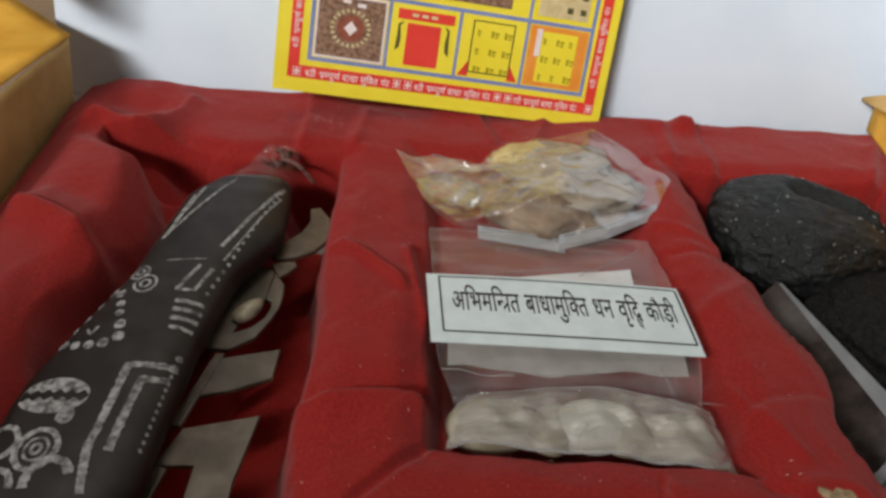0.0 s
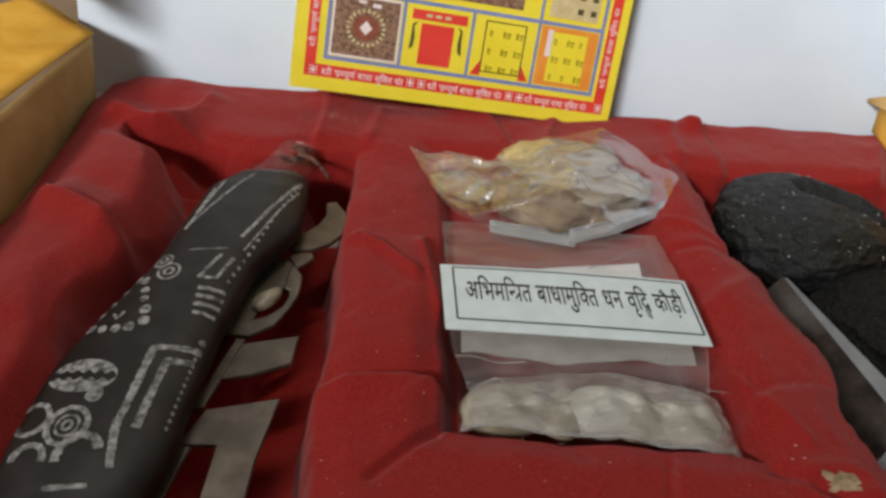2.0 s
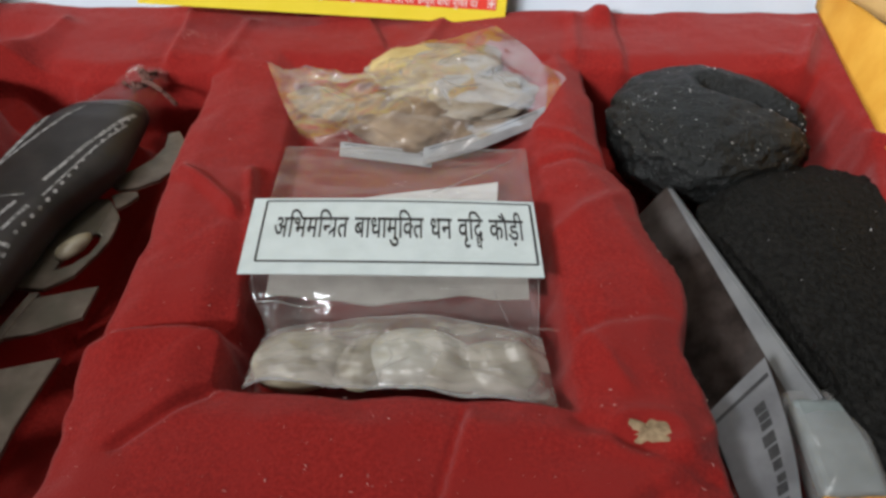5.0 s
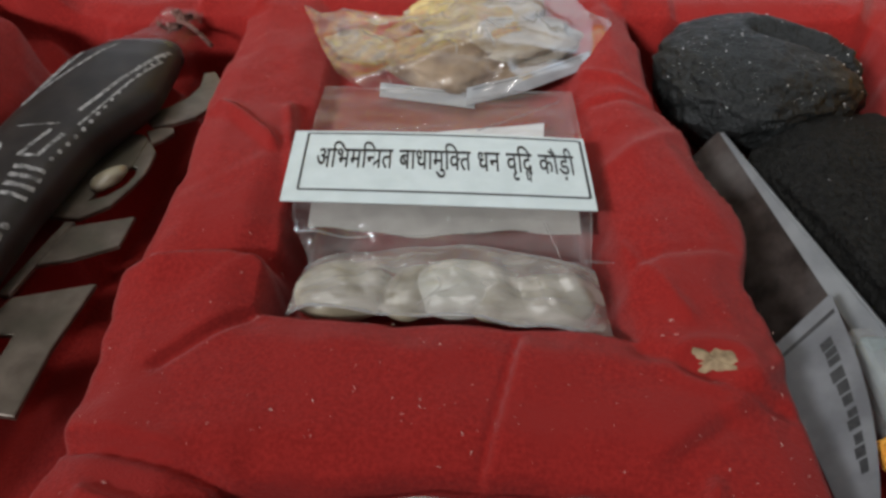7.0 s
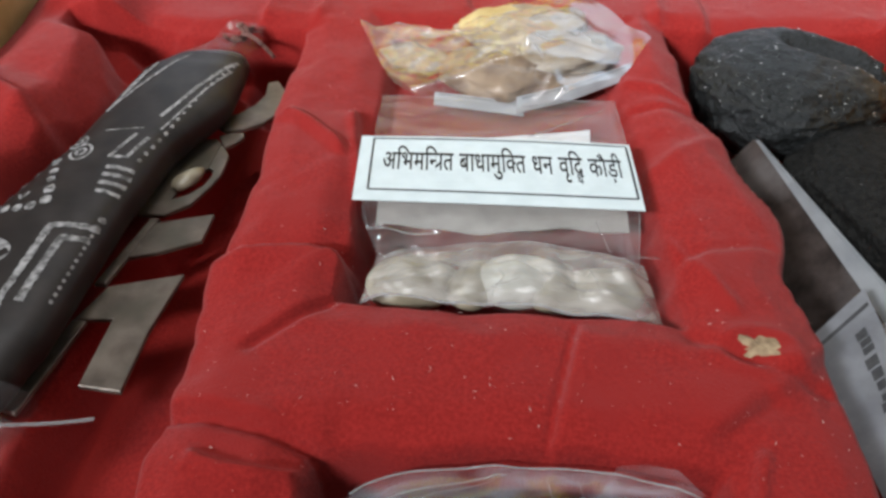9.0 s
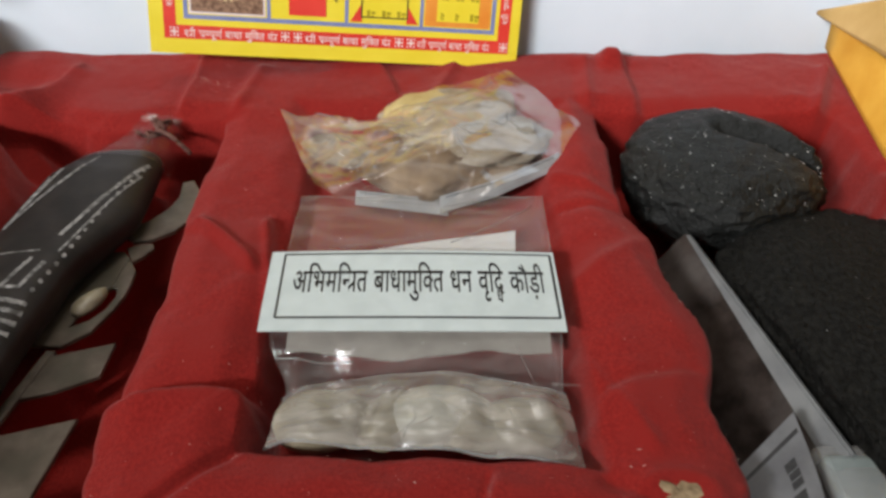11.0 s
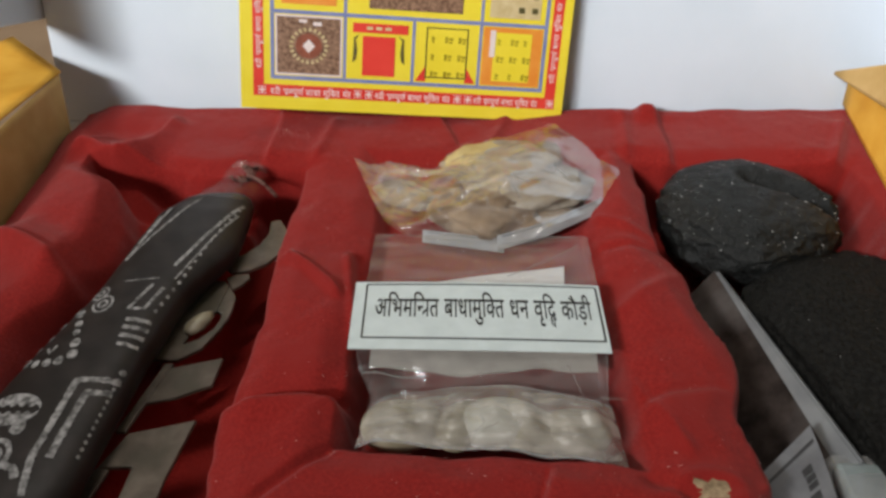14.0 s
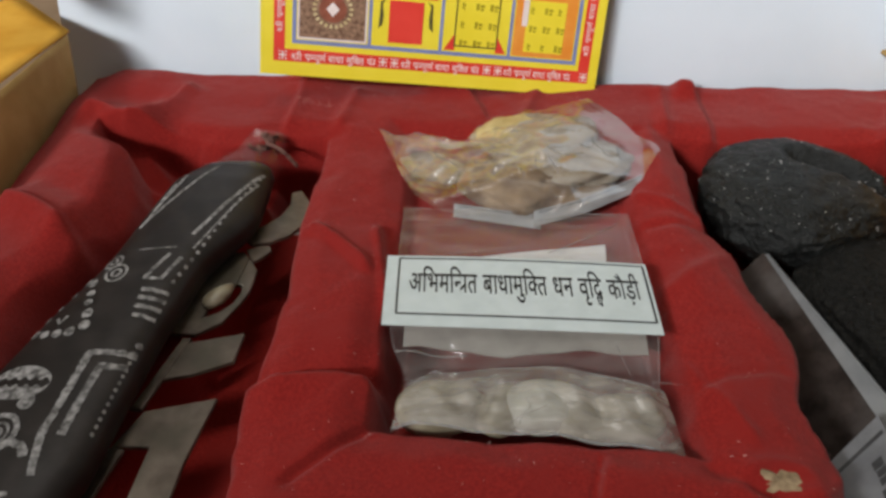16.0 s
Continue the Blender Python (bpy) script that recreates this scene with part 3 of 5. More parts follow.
# rows above
for j in range(1, 6):
    c = cell(0, j)
    prints("chart_cell", [rect(c[0] + 2, c[1] - 2, c[2] + 1.6, c[3] - 2)], L2, P_ORANGE if j % 2 else P_BROWN)
    c = cell(3, j)
    prints("chart_cell", [rect(c[0] + 1.5, c[1] - 1.5, c[2] + 1.2, c[3] - 1.2)], L2, P_TAN)
    prints("bar_mark", [rect(c[0] + 6.5 + 4.4 * k, c[0] + 8.5 + 4.4 * k, c[2] + 3 + 4.5 * q, c[2] + 4.8 + 4.5 * q) for k in range(3) for q in range(2) if k + q], L3, P_DARK)
prints("chart_cell", [rect(US[1] + 7.5, US[3] - 6.5, VS[1] + 2.5, VS[4] - 4)], L2, P_BROWN, "brown centre picture")


# ---- lettering ----
def glyph(ch):
    cu_ = bpy.data.curves.new("letter", "FONT")
    cu_.body, cu_.size, cu_.offset = ch, 1.0, 0.009
    ob = bpy.data.objects.new("letter", cu_)
    scene.collection.objects.link(ob)
    me = bpy.data.meshes.new_from_object(ob.evaluated_get(bpy.context.evaluated_depsgraph_get()))
    bm = bmesh.new()
    bm.from_mesh(me)
    bpy.data.objects.remove(ob)
    bpy.data.curves.remove(cu_)
    bpy.data.meshes.remove(me)
    return bm


GLYPHS = {}


def put_glyph(target, ch, x, y=0.0, sc=1.0, cut=None):
    if ch not in GLYPHS:
        GLYPHS[ch] = glyph(ch)
    bm = GLYPHS[ch].copy()
    if cut:
        bmesh.ops.bisect_plane(bm, geom=bm.verts[:] + bm.edges[:] + bm.faces[:], plane_co=(cut, 0, 0), plane_no=(1, 0, 0), clear_outer=True)
    vm = {v: target.verts.new((x + v.co.x * sc, y + v.co.y * sc, 0)) for v in bm.verts}
    for f in bm.faces:
        try:
            target.faces.new([vm[v] for v in f.verts])
        except ValueError:
            pass
    bm.free()


ADV = {"अ": .80, "ि": .27, "भ": .74, "म": .63, "न": .59, "त": .60, "ब": .61, "ा": .27, "ध": .65, "क": .78, "व": .59, "द": .55, "ड": .61,
       "ी": .27, "ौ": .27, "र": .44, "स": .70, "प": .58, "ण": .70, "य": .60, "श": .72}


def stroke(target, x0, y0, x1, y1, w=0.09):
    d = Vector((x1 - x0, y1 - y0, 0)).normalized()
    s = Vector((-d.y, d.x, 0)) * w / 2
    a, b = Vector((x0, y0, 0)), Vector((x1, y1, 0))
    target.faces.new([target.verts.new(p) for p in (a - s, b - s, b + s, a + s)])


def write(text):
    """Joined letters; '<x' is x cut to its half form, '/' the stem with an r stroke, '_' a space, '^' a small dha below."""
    bm, x, k = bmesh.new(), 0.0, 0
    while k < len(text):
        ch = text[k]
        if ch == "_":
            x += 0.34
        elif ch == "<":
            k += 1
            cut = ADV[text[k]] - (0.20 if text[k] != "क" else 0.22)
            put_glyph(bm, text[k], x, cut=cut)
            x += cut
        elif ch == "/":
            put_glyph(bm, "ा", x + 0.14)
            stroke(bm, x, 0.58, x + 0.2, 0.58, 0.08)
            stroke(bm, x - 0.02, 0.10, x + 0.26, 0.28)
            x += 0.41
        elif ch == "^":
            put_glyph(bm, "ध", x - 0.46, -0.30, 0.55)
        elif ch == "~":
            stroke(bm, x - 0.16, 0.66, x + 0.04, 0.86)
        elif ch in "ुृ़ूं":
            put_glyph(bm, ch, x)
        elif ch == "ौ":
            put_glyph(bm, "ा", x)
            stroke(bm, x + 0.16, 0.60, x - 0.05, 0.86, 0.08)
            stroke(bm, x + 0.16, 0.60, x - 0.20, 0.77, 0.08)
            x += ADV[ch]
        else:
            put_glyph(bm, ch, x)
            x += ADV[ch]
        k += 1
    return bm, x


def lay(bm, width, u0, v0, vscale, place):
    """Moves flat lettering onto a surface: place(u, v) gives the point."""
    xs = [v.co.x for v in bm.verts]
    k = width / (max(xs) - min(xs))
    x0 = min(xs)
    for v in bm.verts:
        v.co = place(u0 + (v.co.x - x0) * k, v0 + v.co.y * vscale)
    return bm


def face_to(bm, way):
    bm.normal_update()
    for f in bm.faces:
        if f.normal.dot(way) < 0:
            f.normal_flip()
    return bm


PHRASE = "<श/ी_स<मपूण~_बाधा_मुि<कत_यं/"


def band_text(u0, width, v0, size):
    bm, _ = write(PHRASE)
    return face_to(lay(bm, width, u0, v0, size, lambda u, v: on_poster(u, v, L2)), E_N)


for k, (u0, w) in enumerate(((9.5, 26.0), (43.5, 25.0), (76.5, 22.0))):
    part("lettering", band_text(u0, w, 4.8, 3.0), P_WHITE, card_part, "small white lettering on red")
for side in (4.5, PW - 6.1):
    for q in range(4):
        bm, _ = write(PHRASE)
        v0 = 13 + 32 * q
        part("lettering", face_to(lay(bm, 26, v0, 0, 2.4, lambda u, v, s_=side: on_poster(s_ + 2.2 - v, u, L2)), E_N), P_WHITE, card_part)
marks = []
for u in (5.6, 36.6, 40.2, 69.8, 73.4, 101.6):
    marks += [rect(u + .95, u + 1.45, 4.8, 7.4), rect(u, u + .95, 5.85, 6.35), rect(u + 1.45, u + 2.4, 5.85, 6.35), rect(u, u + .45, 4.8, 5.3), rect(u + 1.95, u + 2.4, 6.9, 7.4),
              rect(u + 1.95, u + 2.4, 4.8, 5.3), rect(u, u + .45, 6.9, 7.4)]
prints("ornament", marks, L2, P_WHITE)

# ---- paper label with lettering ----
slip = thing("paper_label", "pale printed paper label with black border lying on plastic bag", "label")
TL, TR, BR, BL = Vector((-29.6, 23.6, 4.8)), Vector((30.6, 25, 2.9)), Vector((31.2, 2.4, 2.2)), Vector((-28.7, 0.4, 4.8))


def on_label(u, v, lift=0.0):
    """u, v in 0..1 over the label."""
    p = (BL * (1 - u) + BR * u) * (1 - v) + (TL * (1 - u) + TR * u) * v
    return (p + Vector((0, 0, lift + 0.5 * math.sin(math.pi * u * 0.9) * (0.4 + v) - 0.4 * v * v))) * MM


label_paper = part("paper", grid_bm(24, 8, lambda u, v: on_label(u, v), 0.00018), PAPER, slip, "pale greenish white paper", smooth=False)


def label_strip(u0, v0, u1, v1, w_u, w_v):
    """A ruled line on the label."""
    bm = grid_bm(20, 1, lambda a, b: on_label(u0 + (u1 - u0) * a + w_u * (b - .5), v0 + (v1 - v0) * a + w_v * (b - .5), 0.1))
    return face_to(bm, Vector((0, 0, 1)))


part("border_line", label_strip(0.048, 0.955, 0.985, 0.955, 0, 0.020), INK, label_paper)
part("border_line", label_strip(0.048, 0.15, 0.985, 0.15, 0, 0.022), INK, label_paper)
part("border_line", label_strip(0.048, 0.15, 0.048, 0.955, 0.007, 0), INK, label_paper)
part("border_line", label_strip(0.985, 0.15, 0.985, 0.955, 0.009, 0), INK, label_paper)
bm, wide = write("अिभमि<न/त_बाधामुि<कत_धन_वृिद^_कौड़ी")
part("lettering", face_to(lay(bm, 0.862, 0.090, 0.455, 0.42, lambda u, v: on_label(u, v, 0.12)), Vector((0, 0, 1))), INK, label_paper, "black printed lettering")

# ---- bag of shells ----
def wrinkle(x, y, seed, cell=7.0, amp=1.0):
    a = lattice_noise(np.array([x]), np.array([y]), cell, seed)[0]
    b = lattice_noise(np.array([x]), np.array([y]), cell * 0.43, seed + 1)[0]
    return amp * (abs(a - .5) * -1.6 + 0.5 * (b - .5))


def bag_top(x, y):
    """Height of the upper film of the shell bag behind the pouch, mm."""
    if y > 30:
        z = 0.8 - (y - 30) * 0.13
    elif y > 2:
        z = 1.2
    else:
        z = 1.2 - 5.6 * smooth01(np.array((2 - y) / 8.0)).item()
    return z + wrinkle(x * 0.7, y, 41, 8, 1.0) + wrinkle(x * 0.35 - 0.2 * y, y * 1.7, 47, 5, 0.9 if y < 0 else 0.35)


bag = thing("shell_bag", "clear zip plastic bag of cream cowrie shells in red compartment", "plastic bag")


def film_top(u, v):
    """The flat upper sheet, v from the pouch to the open end."""
    y = -7.0 + 59.0 * v
    a = -23.5 - 3.6 * smooth01(np.array((y + 6) / 8)).item() - 1.2 * v
    b = 30.2 + 1.2 * v
    x = a + (b - a) * u
    return Vector((x, y, bag_top(x, y))) * MM


# x, y, half length, half width, top of each shell, turn
SHELLS = ((-15.0, -13.6, 10.2, 5.6, 0.1, 8), (6.5, -13.4, 10.0, 6.2, 1.4, 12), (21.0, -15.0, 9.0, 5.6, 0.2, 170), (-3.5, -14.2, 7.4, 4.8, -0.5, 70), (13.0, -15.8, 7.8, 4.6, -0.6, -14))


def pouch_top(u, v):
    """The film drawn over the shells, v from the front seam to the upper lip."""
    lo = Vector((-25.2 + 57.4 * u, -19.6 - 4.2 * u))
    hi = Vector((-23.2 + 53.4 * u, -10.2 + 3.6 * math.sin(math.pi * min(1, u * 1.12)) + 1.4 * u))
    p = lo.lerp(hi, v)
    z = -5.2 + 1.8 * u + 2.6 * v - 0.6 * u * v + 3.6 * math.sin(math.pi * min(1, v * 0.9 + 0.02)) ** 0.6 * min(1, 6 * u, 6 * (1 - u))
    for x, y, ln, wd, top_, turn in SHELLS:
        c_, s_ = math.cos(radians(turn)), math.sin(radians(turn))
        dx, dy = p.x - x, p.y - y
        q = ((dx * c_ + dy * s_) / (ln * 1.35)) ** 2 + ((dy * c_ - dx * s_) / (wd * 1.9)) ** 2
        bulge = -6.0 + (top_ + 6.6) * max(0.0, 1 - q) ** 0.40
        z += max(0.0, bulge - z) * 0.85
    e = min(u, 1 - u)
    z -= max(0, 0.07 - e) * 22
    ridge = math.sin(p.x * 0.9 + 1.3 * math.sin(p.y * 0.35) + 0.25 * p.y)
    z += 0.32 * ridge * math.sin(math.pi * v) ** 0.5 * (0.4 + lattice_noise(np.array([p.x]), np.array([p.y]), 9, 83)[0]) + wrinkle(p.x * 0.5, p.y * 1.3, 85, 5, 0.7)
    return Vector((p.x, p.y, z)) * MM


bag_film = part("upper_film", grid_bm(64, 60, film_top), FILM_BAG, bag, "creased clear plastic film", smooth=True)
pouch_film = part("shell_pouch_film", grid_bm(110, 40, pouch_top), FILM_MILKY, bag, "cloudy plastic film over the shells", smooth=True)
part("lower_film", grid_bm(16, 20, lambda u, v: Vector((-25 + 56 * u, -20.5 - 2 * u + 71 * v, -10.6 + 6.0 * smooth01(np.array((v - .45) / .5)).item())) * MM), FILM, bag, smooth=True)
part("zip_strip", grid_bm(48, 2, lambda u, v: pouch_top(0.01 + 0.98 * u, 1.0) + Vector((0, 0.0009 * v, 0.0002 - 0.0006 * v))), FILM, bag, smooth=True)
part("seam", tube_bm([pouch_top(k / 30, 0.0) + Vector((0, -0.0002, 0.0001)) for k in range(31)], 0.0003, 5), FILM_GREY, bag)
part("lip_edge", tube_bm([pouch_top(k / 40, 1.0) + Vector((0, 0.0001, 0.0001)) for k in range(41)], 0.00012, 5), FILM_GREY, bag, "bright edge of folded film")
part("lip_end", grid_bm(6, 2, lambda u, v: Vector((27.5 + 6.5 * u, -7.9 - 0.3 * u + 1.0 * v * (1 - u), -1.6 + 0.4 * u)) * MM), FILM_BAG, bag, "stray strip of folded film")


def cowrie(x, y, z, yaw, s, material=SHELL):
    """A cowrie: egg-shaped, humped, with a toothed slit below."""
    sh = thing("cowrie_shell", "small glossy cream cowrie shell inside clear bag", "shell", "shells in the bag")
    bm = bmesh.new()
    bmesh.ops.create_uvsphere(bm, u_segments=28, v_segments=16, radius=1)
    for v in bm.verts:
        p = v.co.copy()
        egg = 1 - 0.22 * p.x
        v.co = Vector((p.x * 10.0, p.y * 6.3 * egg, (p.z * 4.3 * egg if p.z > 0 else p.z * 2.6)))
        if abs(p.x) > 0.9:
            v.co.z += 0.5 * (abs(p.x) - 0.9) * 10
        v.co.z += 0.35 * math.exp(-((abs(p.y) - 0.75) / 0.12) ** 2)
    bm.transform(pose(x * MM, y * MM, z * MM, 4, 3, yaw) @ Matrix.Scale(s * MM, 4))
    part("body", bm, material, sh, smooth=True)
    bm = bmesh.new()
    for k in range(9):
        t = (k - 4) * 1.35
        q = box_bm(t - .3, t + .3, -1.6, 1.6, -2.75, -2.25)
        me = bpy.data.meshes.new("tmp")
        q.to_mesh(me)
        q.free()
        bm.from_mesh(me)
        bpy.data.meshes.remove(me)
    bm.transform(pose(x * MM, y * MM, z * MM, 4, 3, yaw) @ Matrix.Scale(s * MM, 4))
    part("teeth", bm, material, sh)
    return sh


for (x, y, ln, wd, top_, turn), stuff_ in zip(SHELLS, (SHELL_TAN, SHELL, SHELL_TAN, SHELL_TAN, SHELL_TAN)):
    size = ln / 10.0
    cowrie(x, y + 1.4, top_ - 6.6 * size, turn, size, stuff_)
# folded paper inside the bag
fp = tagged(part("folded_slip", grid_bm(20, 6, lambda u, v: Vector((-14 + 36.5 * u + 1.4 * v, 22.0 + (9.5 + 8.0 * u) * v, -2.9 + 0.3 * math.sin(u * 5))) * MM, 0.0002), PAPER_EDGE),
            "plain white folded paper slip tucked under the label", "paper")
fp2 = tagged(part("paper_backing", grid_bm(30, 6, lambda u, v: Vector((-24.5 + 53.0 * u, 1.4 - 1.6 * math.sin(math.pi * min(1, u * 1.3)) ** 2 + 0.4 * math.sin(u * 11) + 0.3 * math.sin(u * 27) + 7.5 * v, -2.6 + 2.0 * v - 0.6 * (u - .5) ** 2)) * MM, 0.0002), CREAM_PAPER),
             "creamy white paper backing seen through the bag below the label", "paper")

# ---- crumpled bag of dried root ----
OUT = ((-38.5, 86.5), (-31, 78), (-24, 82), (-15, 81), (-9, 90), (8, 99.5), (26, 109.5), (30, 103), (35, 94), (44, 78.5), (36, 64), (24, 54), (13, 47), (4, 46.5), (-19, 49), (-26.5, 57), (-31.5, 69))
OC = Vector((4, 69))


def rim(t):
    """The outline of the crumpled bag round its middle, t in 0..1."""
    k = t * len(OUT)
    i = int(k) % len(OUT)
    a, b = Vector(OUT[i]), Vector(OUT[(i + 1) % len(OUT)])
    return a.lerp(b, k - int(k))


def crumple(x, y):
    a = lattice_noise(np.array([x + 0.5 * y]), np.array([y - 0.3 * x]), 13, 61)[0]
    b = lattice_noise(np.array([x - 0.6 * y]), np.array([y + 0.2 * x]), 6.0, 63)[0]
    c = lattice_noise(np.array([x]), np.array([y]), 2.8, 65)[0]
    return 5.0 * abs(a - .5) + 2.0 * abs(b - .5) + 0.25 * abs(c - .5)


def crumple_top(u, r):
    e = rim(u)
    p = OC + (e - OC) * r
    hump = 8.5 * (1 - r ** 2.2) * (0.75 + 0.35 * smooth01(np.array((p.x + 22) / 25)).item())
    z = -0.6 + 0.028 * (p.y - 60) + hump - crumple(p.x, p.y) * (0.35 + 0.65 * min(1, (1 - r) * 5)) + 2.0 * r ** 8 * max(0, math.sin(u * 31))
    z = max(z, ground(p.x, p.y) + 0.5) if r > 0.9 and (p.y > 84 or abs(p.x - 3) > 31) else z
    return Vector((p.x, p.y, z))


root_bag = thing("crumpled_bag", "crumpled clear plastic bag holding tan dried root pieces", "plastic bag")
bm = bmesh.new()
NU, NR = 128, 44
rows_ = [[bm.verts.new(crumple_top(i / NU, (j + 1) / NR) * MM) for i in range(NU)] for j in range(NR)]
mid = bm.verts.new(crumple_top(0, 0.0) * MM)
for i in range(NU):
    bm.faces.new((mid, rows_[0][i], rows_[0][(i + 1) % NU]))
    for j in range(NR - 1):
        bm.faces.new((rows_[j][i], rows_[j + 1][i], rows_[j + 1][(i + 1) % NU], rows_[j][(i + 1) % NU]))
root_film = part("upper_film", bm, FILM_CRUMPLED, root_bag, "crinkled shiny plastic film", smooth=True)
bm = bmesh.new()
rows_ = [[bm.verts.new(Vector((*(OC + (rim(i / 48) - OC) * (j + 1) / 6), -9.0 + 8.0 * ((j + 1) / 6) ** 2)) * MM) for i in range(48)] for j in range(6)]
for i in range(48):
    for j in range(5):
        bm.faces.new((rows_[j][i], rows_[j + 1][i], rows_[j + 1][(i + 1) % 48], rows_[j][(i + 1) % 48]))
part("lower_film", bm, FILM, root_bag, smooth=True)


def root_piece(x, y, z, sx, sy, sz, yaw, material, seed, label):
    bm = bmesh.new()
    bmesh.ops.create_icosphere(bm, subdivisions=4, radius=1)
    for v in bm.verts:
        n1 = noise.noise(v.co * 1.7 + Vector((seed, 0, 0)))
        n2 = abs(noise.noise(Vector((v.co.x * 2.0, v.co.y * 9.0, v.co.z * 6.0 + seed))))
        v.co *= 1 + 0.26 * n1 - 0.24 * n2
        v.co = Vector((v.co.x * sx, v.co.y * sy, v.co.z * sz))
    bm.transform(pose(x * MM, y * MM, z * MM, 0, 0, yaw) @ Matrix.Scale(MM, 4))
    return tagged(part("dried_root", bm, material, smooth=True), label, "dried root", "roots in the crumpled bag")


TAN_LABEL = "wrinkled tan dried root piece inside crumpled bag"
for q in ((9, 84, 0.6, 20, 13, 3.4, 26), (18, 73, -0.8, 19, 12, 3.6, 20), (2, 64, -2.0, 17, 13, 4.0, -8), (-21, 72, -2.6, 11, 6, 2.8, -20)):
    root_piece(*q, HERB if q[1] > 70 else BROWN_HERB, q[0] * 0.37, TAN_LABEL)
root_piece(20, 60, -3.4, 12, 5, 2.6, 30, BROWN_HERB, 9.0, "brown dried root piece inside crumpled bag")
root_piece(0, 88, 1.4, 12, 6, 2.8, 34, YELLOW_HERB, 5.0, "yellowish dried root chip inside crumpled bag")


def paper_band(name, pts, z0, z1, wide, label):
    """A bent paper strip that follows plan points, with a ruled edge."""
    n = len(pts) - 1

    def f(u, v, lift=0.0):
        k = min(int(u * n), n - 1)
        a, b = Vector(pts[k]), Vector(pts[k + 1])
        p = a.lerp(b, u * n - k)
        return Vector((p.x, p.y + wide * v, z0 + (z1 - z0) * v + lift)) * MM
    t = thing(name, label, "paper")
    pp = part("paper", grid_bm(24, 3, f, 0.0002), GREY_CARD, t)
    part("border_line", face_to(grid_bm(24, 1, lambda u, v: f(0.05 + 0.9 * u, 0.80 + 0.045 * v, 0.12)), Vector((0, 0, 1))), INK, pp)
    return t, f


paper_band("folded_label", ((-15, 50.4), (-5, 48.6), (8, 46.0)), -3.8, -2.4, 4.0, "white ruled paper label folded beneath crumpled bag")
paper_band("folded_label", ((6, 45.4), (20, 52.0), (37, 64.0)), -2.6, 0.2, 3.0, "white ruled paper label folded inside crumpled bag")

# whitish stuff of the cords that stand in for highlights along film creases
GLINT = film_mat("glint_crease", 0.30, 0.8, 0.12)


def glint_crease(parent, surface, a, b, bend, radius, n=14):
    """A whitish cord painting a crease's highlight on a film, from a to b of its parameters."""
    pts = []
    for k in range(n + 1):
        t = k / n
        u = a[0] + (b[0] - a[0]) * t + bend * math.sin(math.pi * t)
        v = a[1] + (b[1] - a[1]) * t
        pts.append(surface(u, v) + Vector((0, 0, 0.0001)))
    part("crease", tube_bm(pts, 0.65 * radius * MM, 5), GLINT, parent, smooth=True)


rng = random.Random(77)
for k in range(44):
    u, r = rng.random(), rng.uniform(0.15, 0.7)
    glint_crease(root_film, lambda p, q: crumple_top(p % 1.0, min(q, 0.97)) * MM, (u, r), (u + rng.uniform(-.06, .06), r + rng.uniform(0.12, 0.28)), rng.uniform(-.015, .015), rng.choice((0.08, 0.11, 0.16, 0.22)))
for a, b, bend, r in (((0.0, 0.10), (0.27, 0.085), 0.0, 0.26), ((0.30, 0.09), (0.6, 0.10), 0.0, 0.10), ((0.62, 0.66), (0.95, 0.93), 0.05, 0.22), ((0.12, 0.62), (0.55, 0.70), 0.0, 0.1),
                      ((0.03, 0.985), (0.97, 0.985), 0.0, 0.12), ((0.995, 0.02), (0.995, 0.98), 0.0, 0.10), ((0.005, 0.1), (0.005, 0.98), 0.0, 0.08), ((0.9, 0.03), (0.84, 0.13), 0.0, 0.12)):
    glint_crease(bag_film, film_top, a, b, bend, r)
for a, b, bend, r in (((0.04, 0.2), (0.3, 0.35), 0.0, 0.10), ((0.06, 0.35), (0.28, 0.6), 0.02, 0.12), ((0.40, 0.1), (0.46, 0.45), 0.04, 0.12), ((0.44, 0.08), (0.53, 0.3), -0.03, 0.10),
                      ((0.62, 0.5), (0.94, 0.75), 0.0, 0.10), ((0.66, 0.3), (0.97, 0.25), 0.0, 0.12), ((0.32, 0.2), (0.36, 0.9), 0.01, 0.08), ((0.76, 0.7), (0.8, 0.2), 0.0, 0.08), ((0.1, 0.75), (0.5, 0.88), 0.0, 0.1)):
    glint_crease(pouch_film, pouch_top, a, b, bend, r)

# ---- black painted carving ----
CARVE = ((64.5, -75.5, 1.5, -1.0), (63, -76, 7.5, 1.0), (60, -77.5, 10.5, 2.6), (52, -79, 13.4, 4.2), (40, -79.3, 14.3, 4.8), (20, -82.4, 13.6, 5.0), (0, -86.8, 15.2, 5.0),
         (-20, -90, 17.2, 4.8), (-36, -91, 17.2, 4.4), (-43, -91.5, 15.5, 3.4), (-48, -92, 12.0, 1.4), (-51, -92.5, 6.0, -2.0))
CARVE_LOW = -6.0


def drawn_out(y):
    """The rear end of the carving is drawn out beyond the middle."""
    return y if y < 30 else 30 + (y - 30) * 1.15


CARVE = tuple((drawn_out(y), x + 0.06 * max(0, y - 45), w, z) for y, x, w, z in CARVE)
CARVE_END = CARVE[0][0]


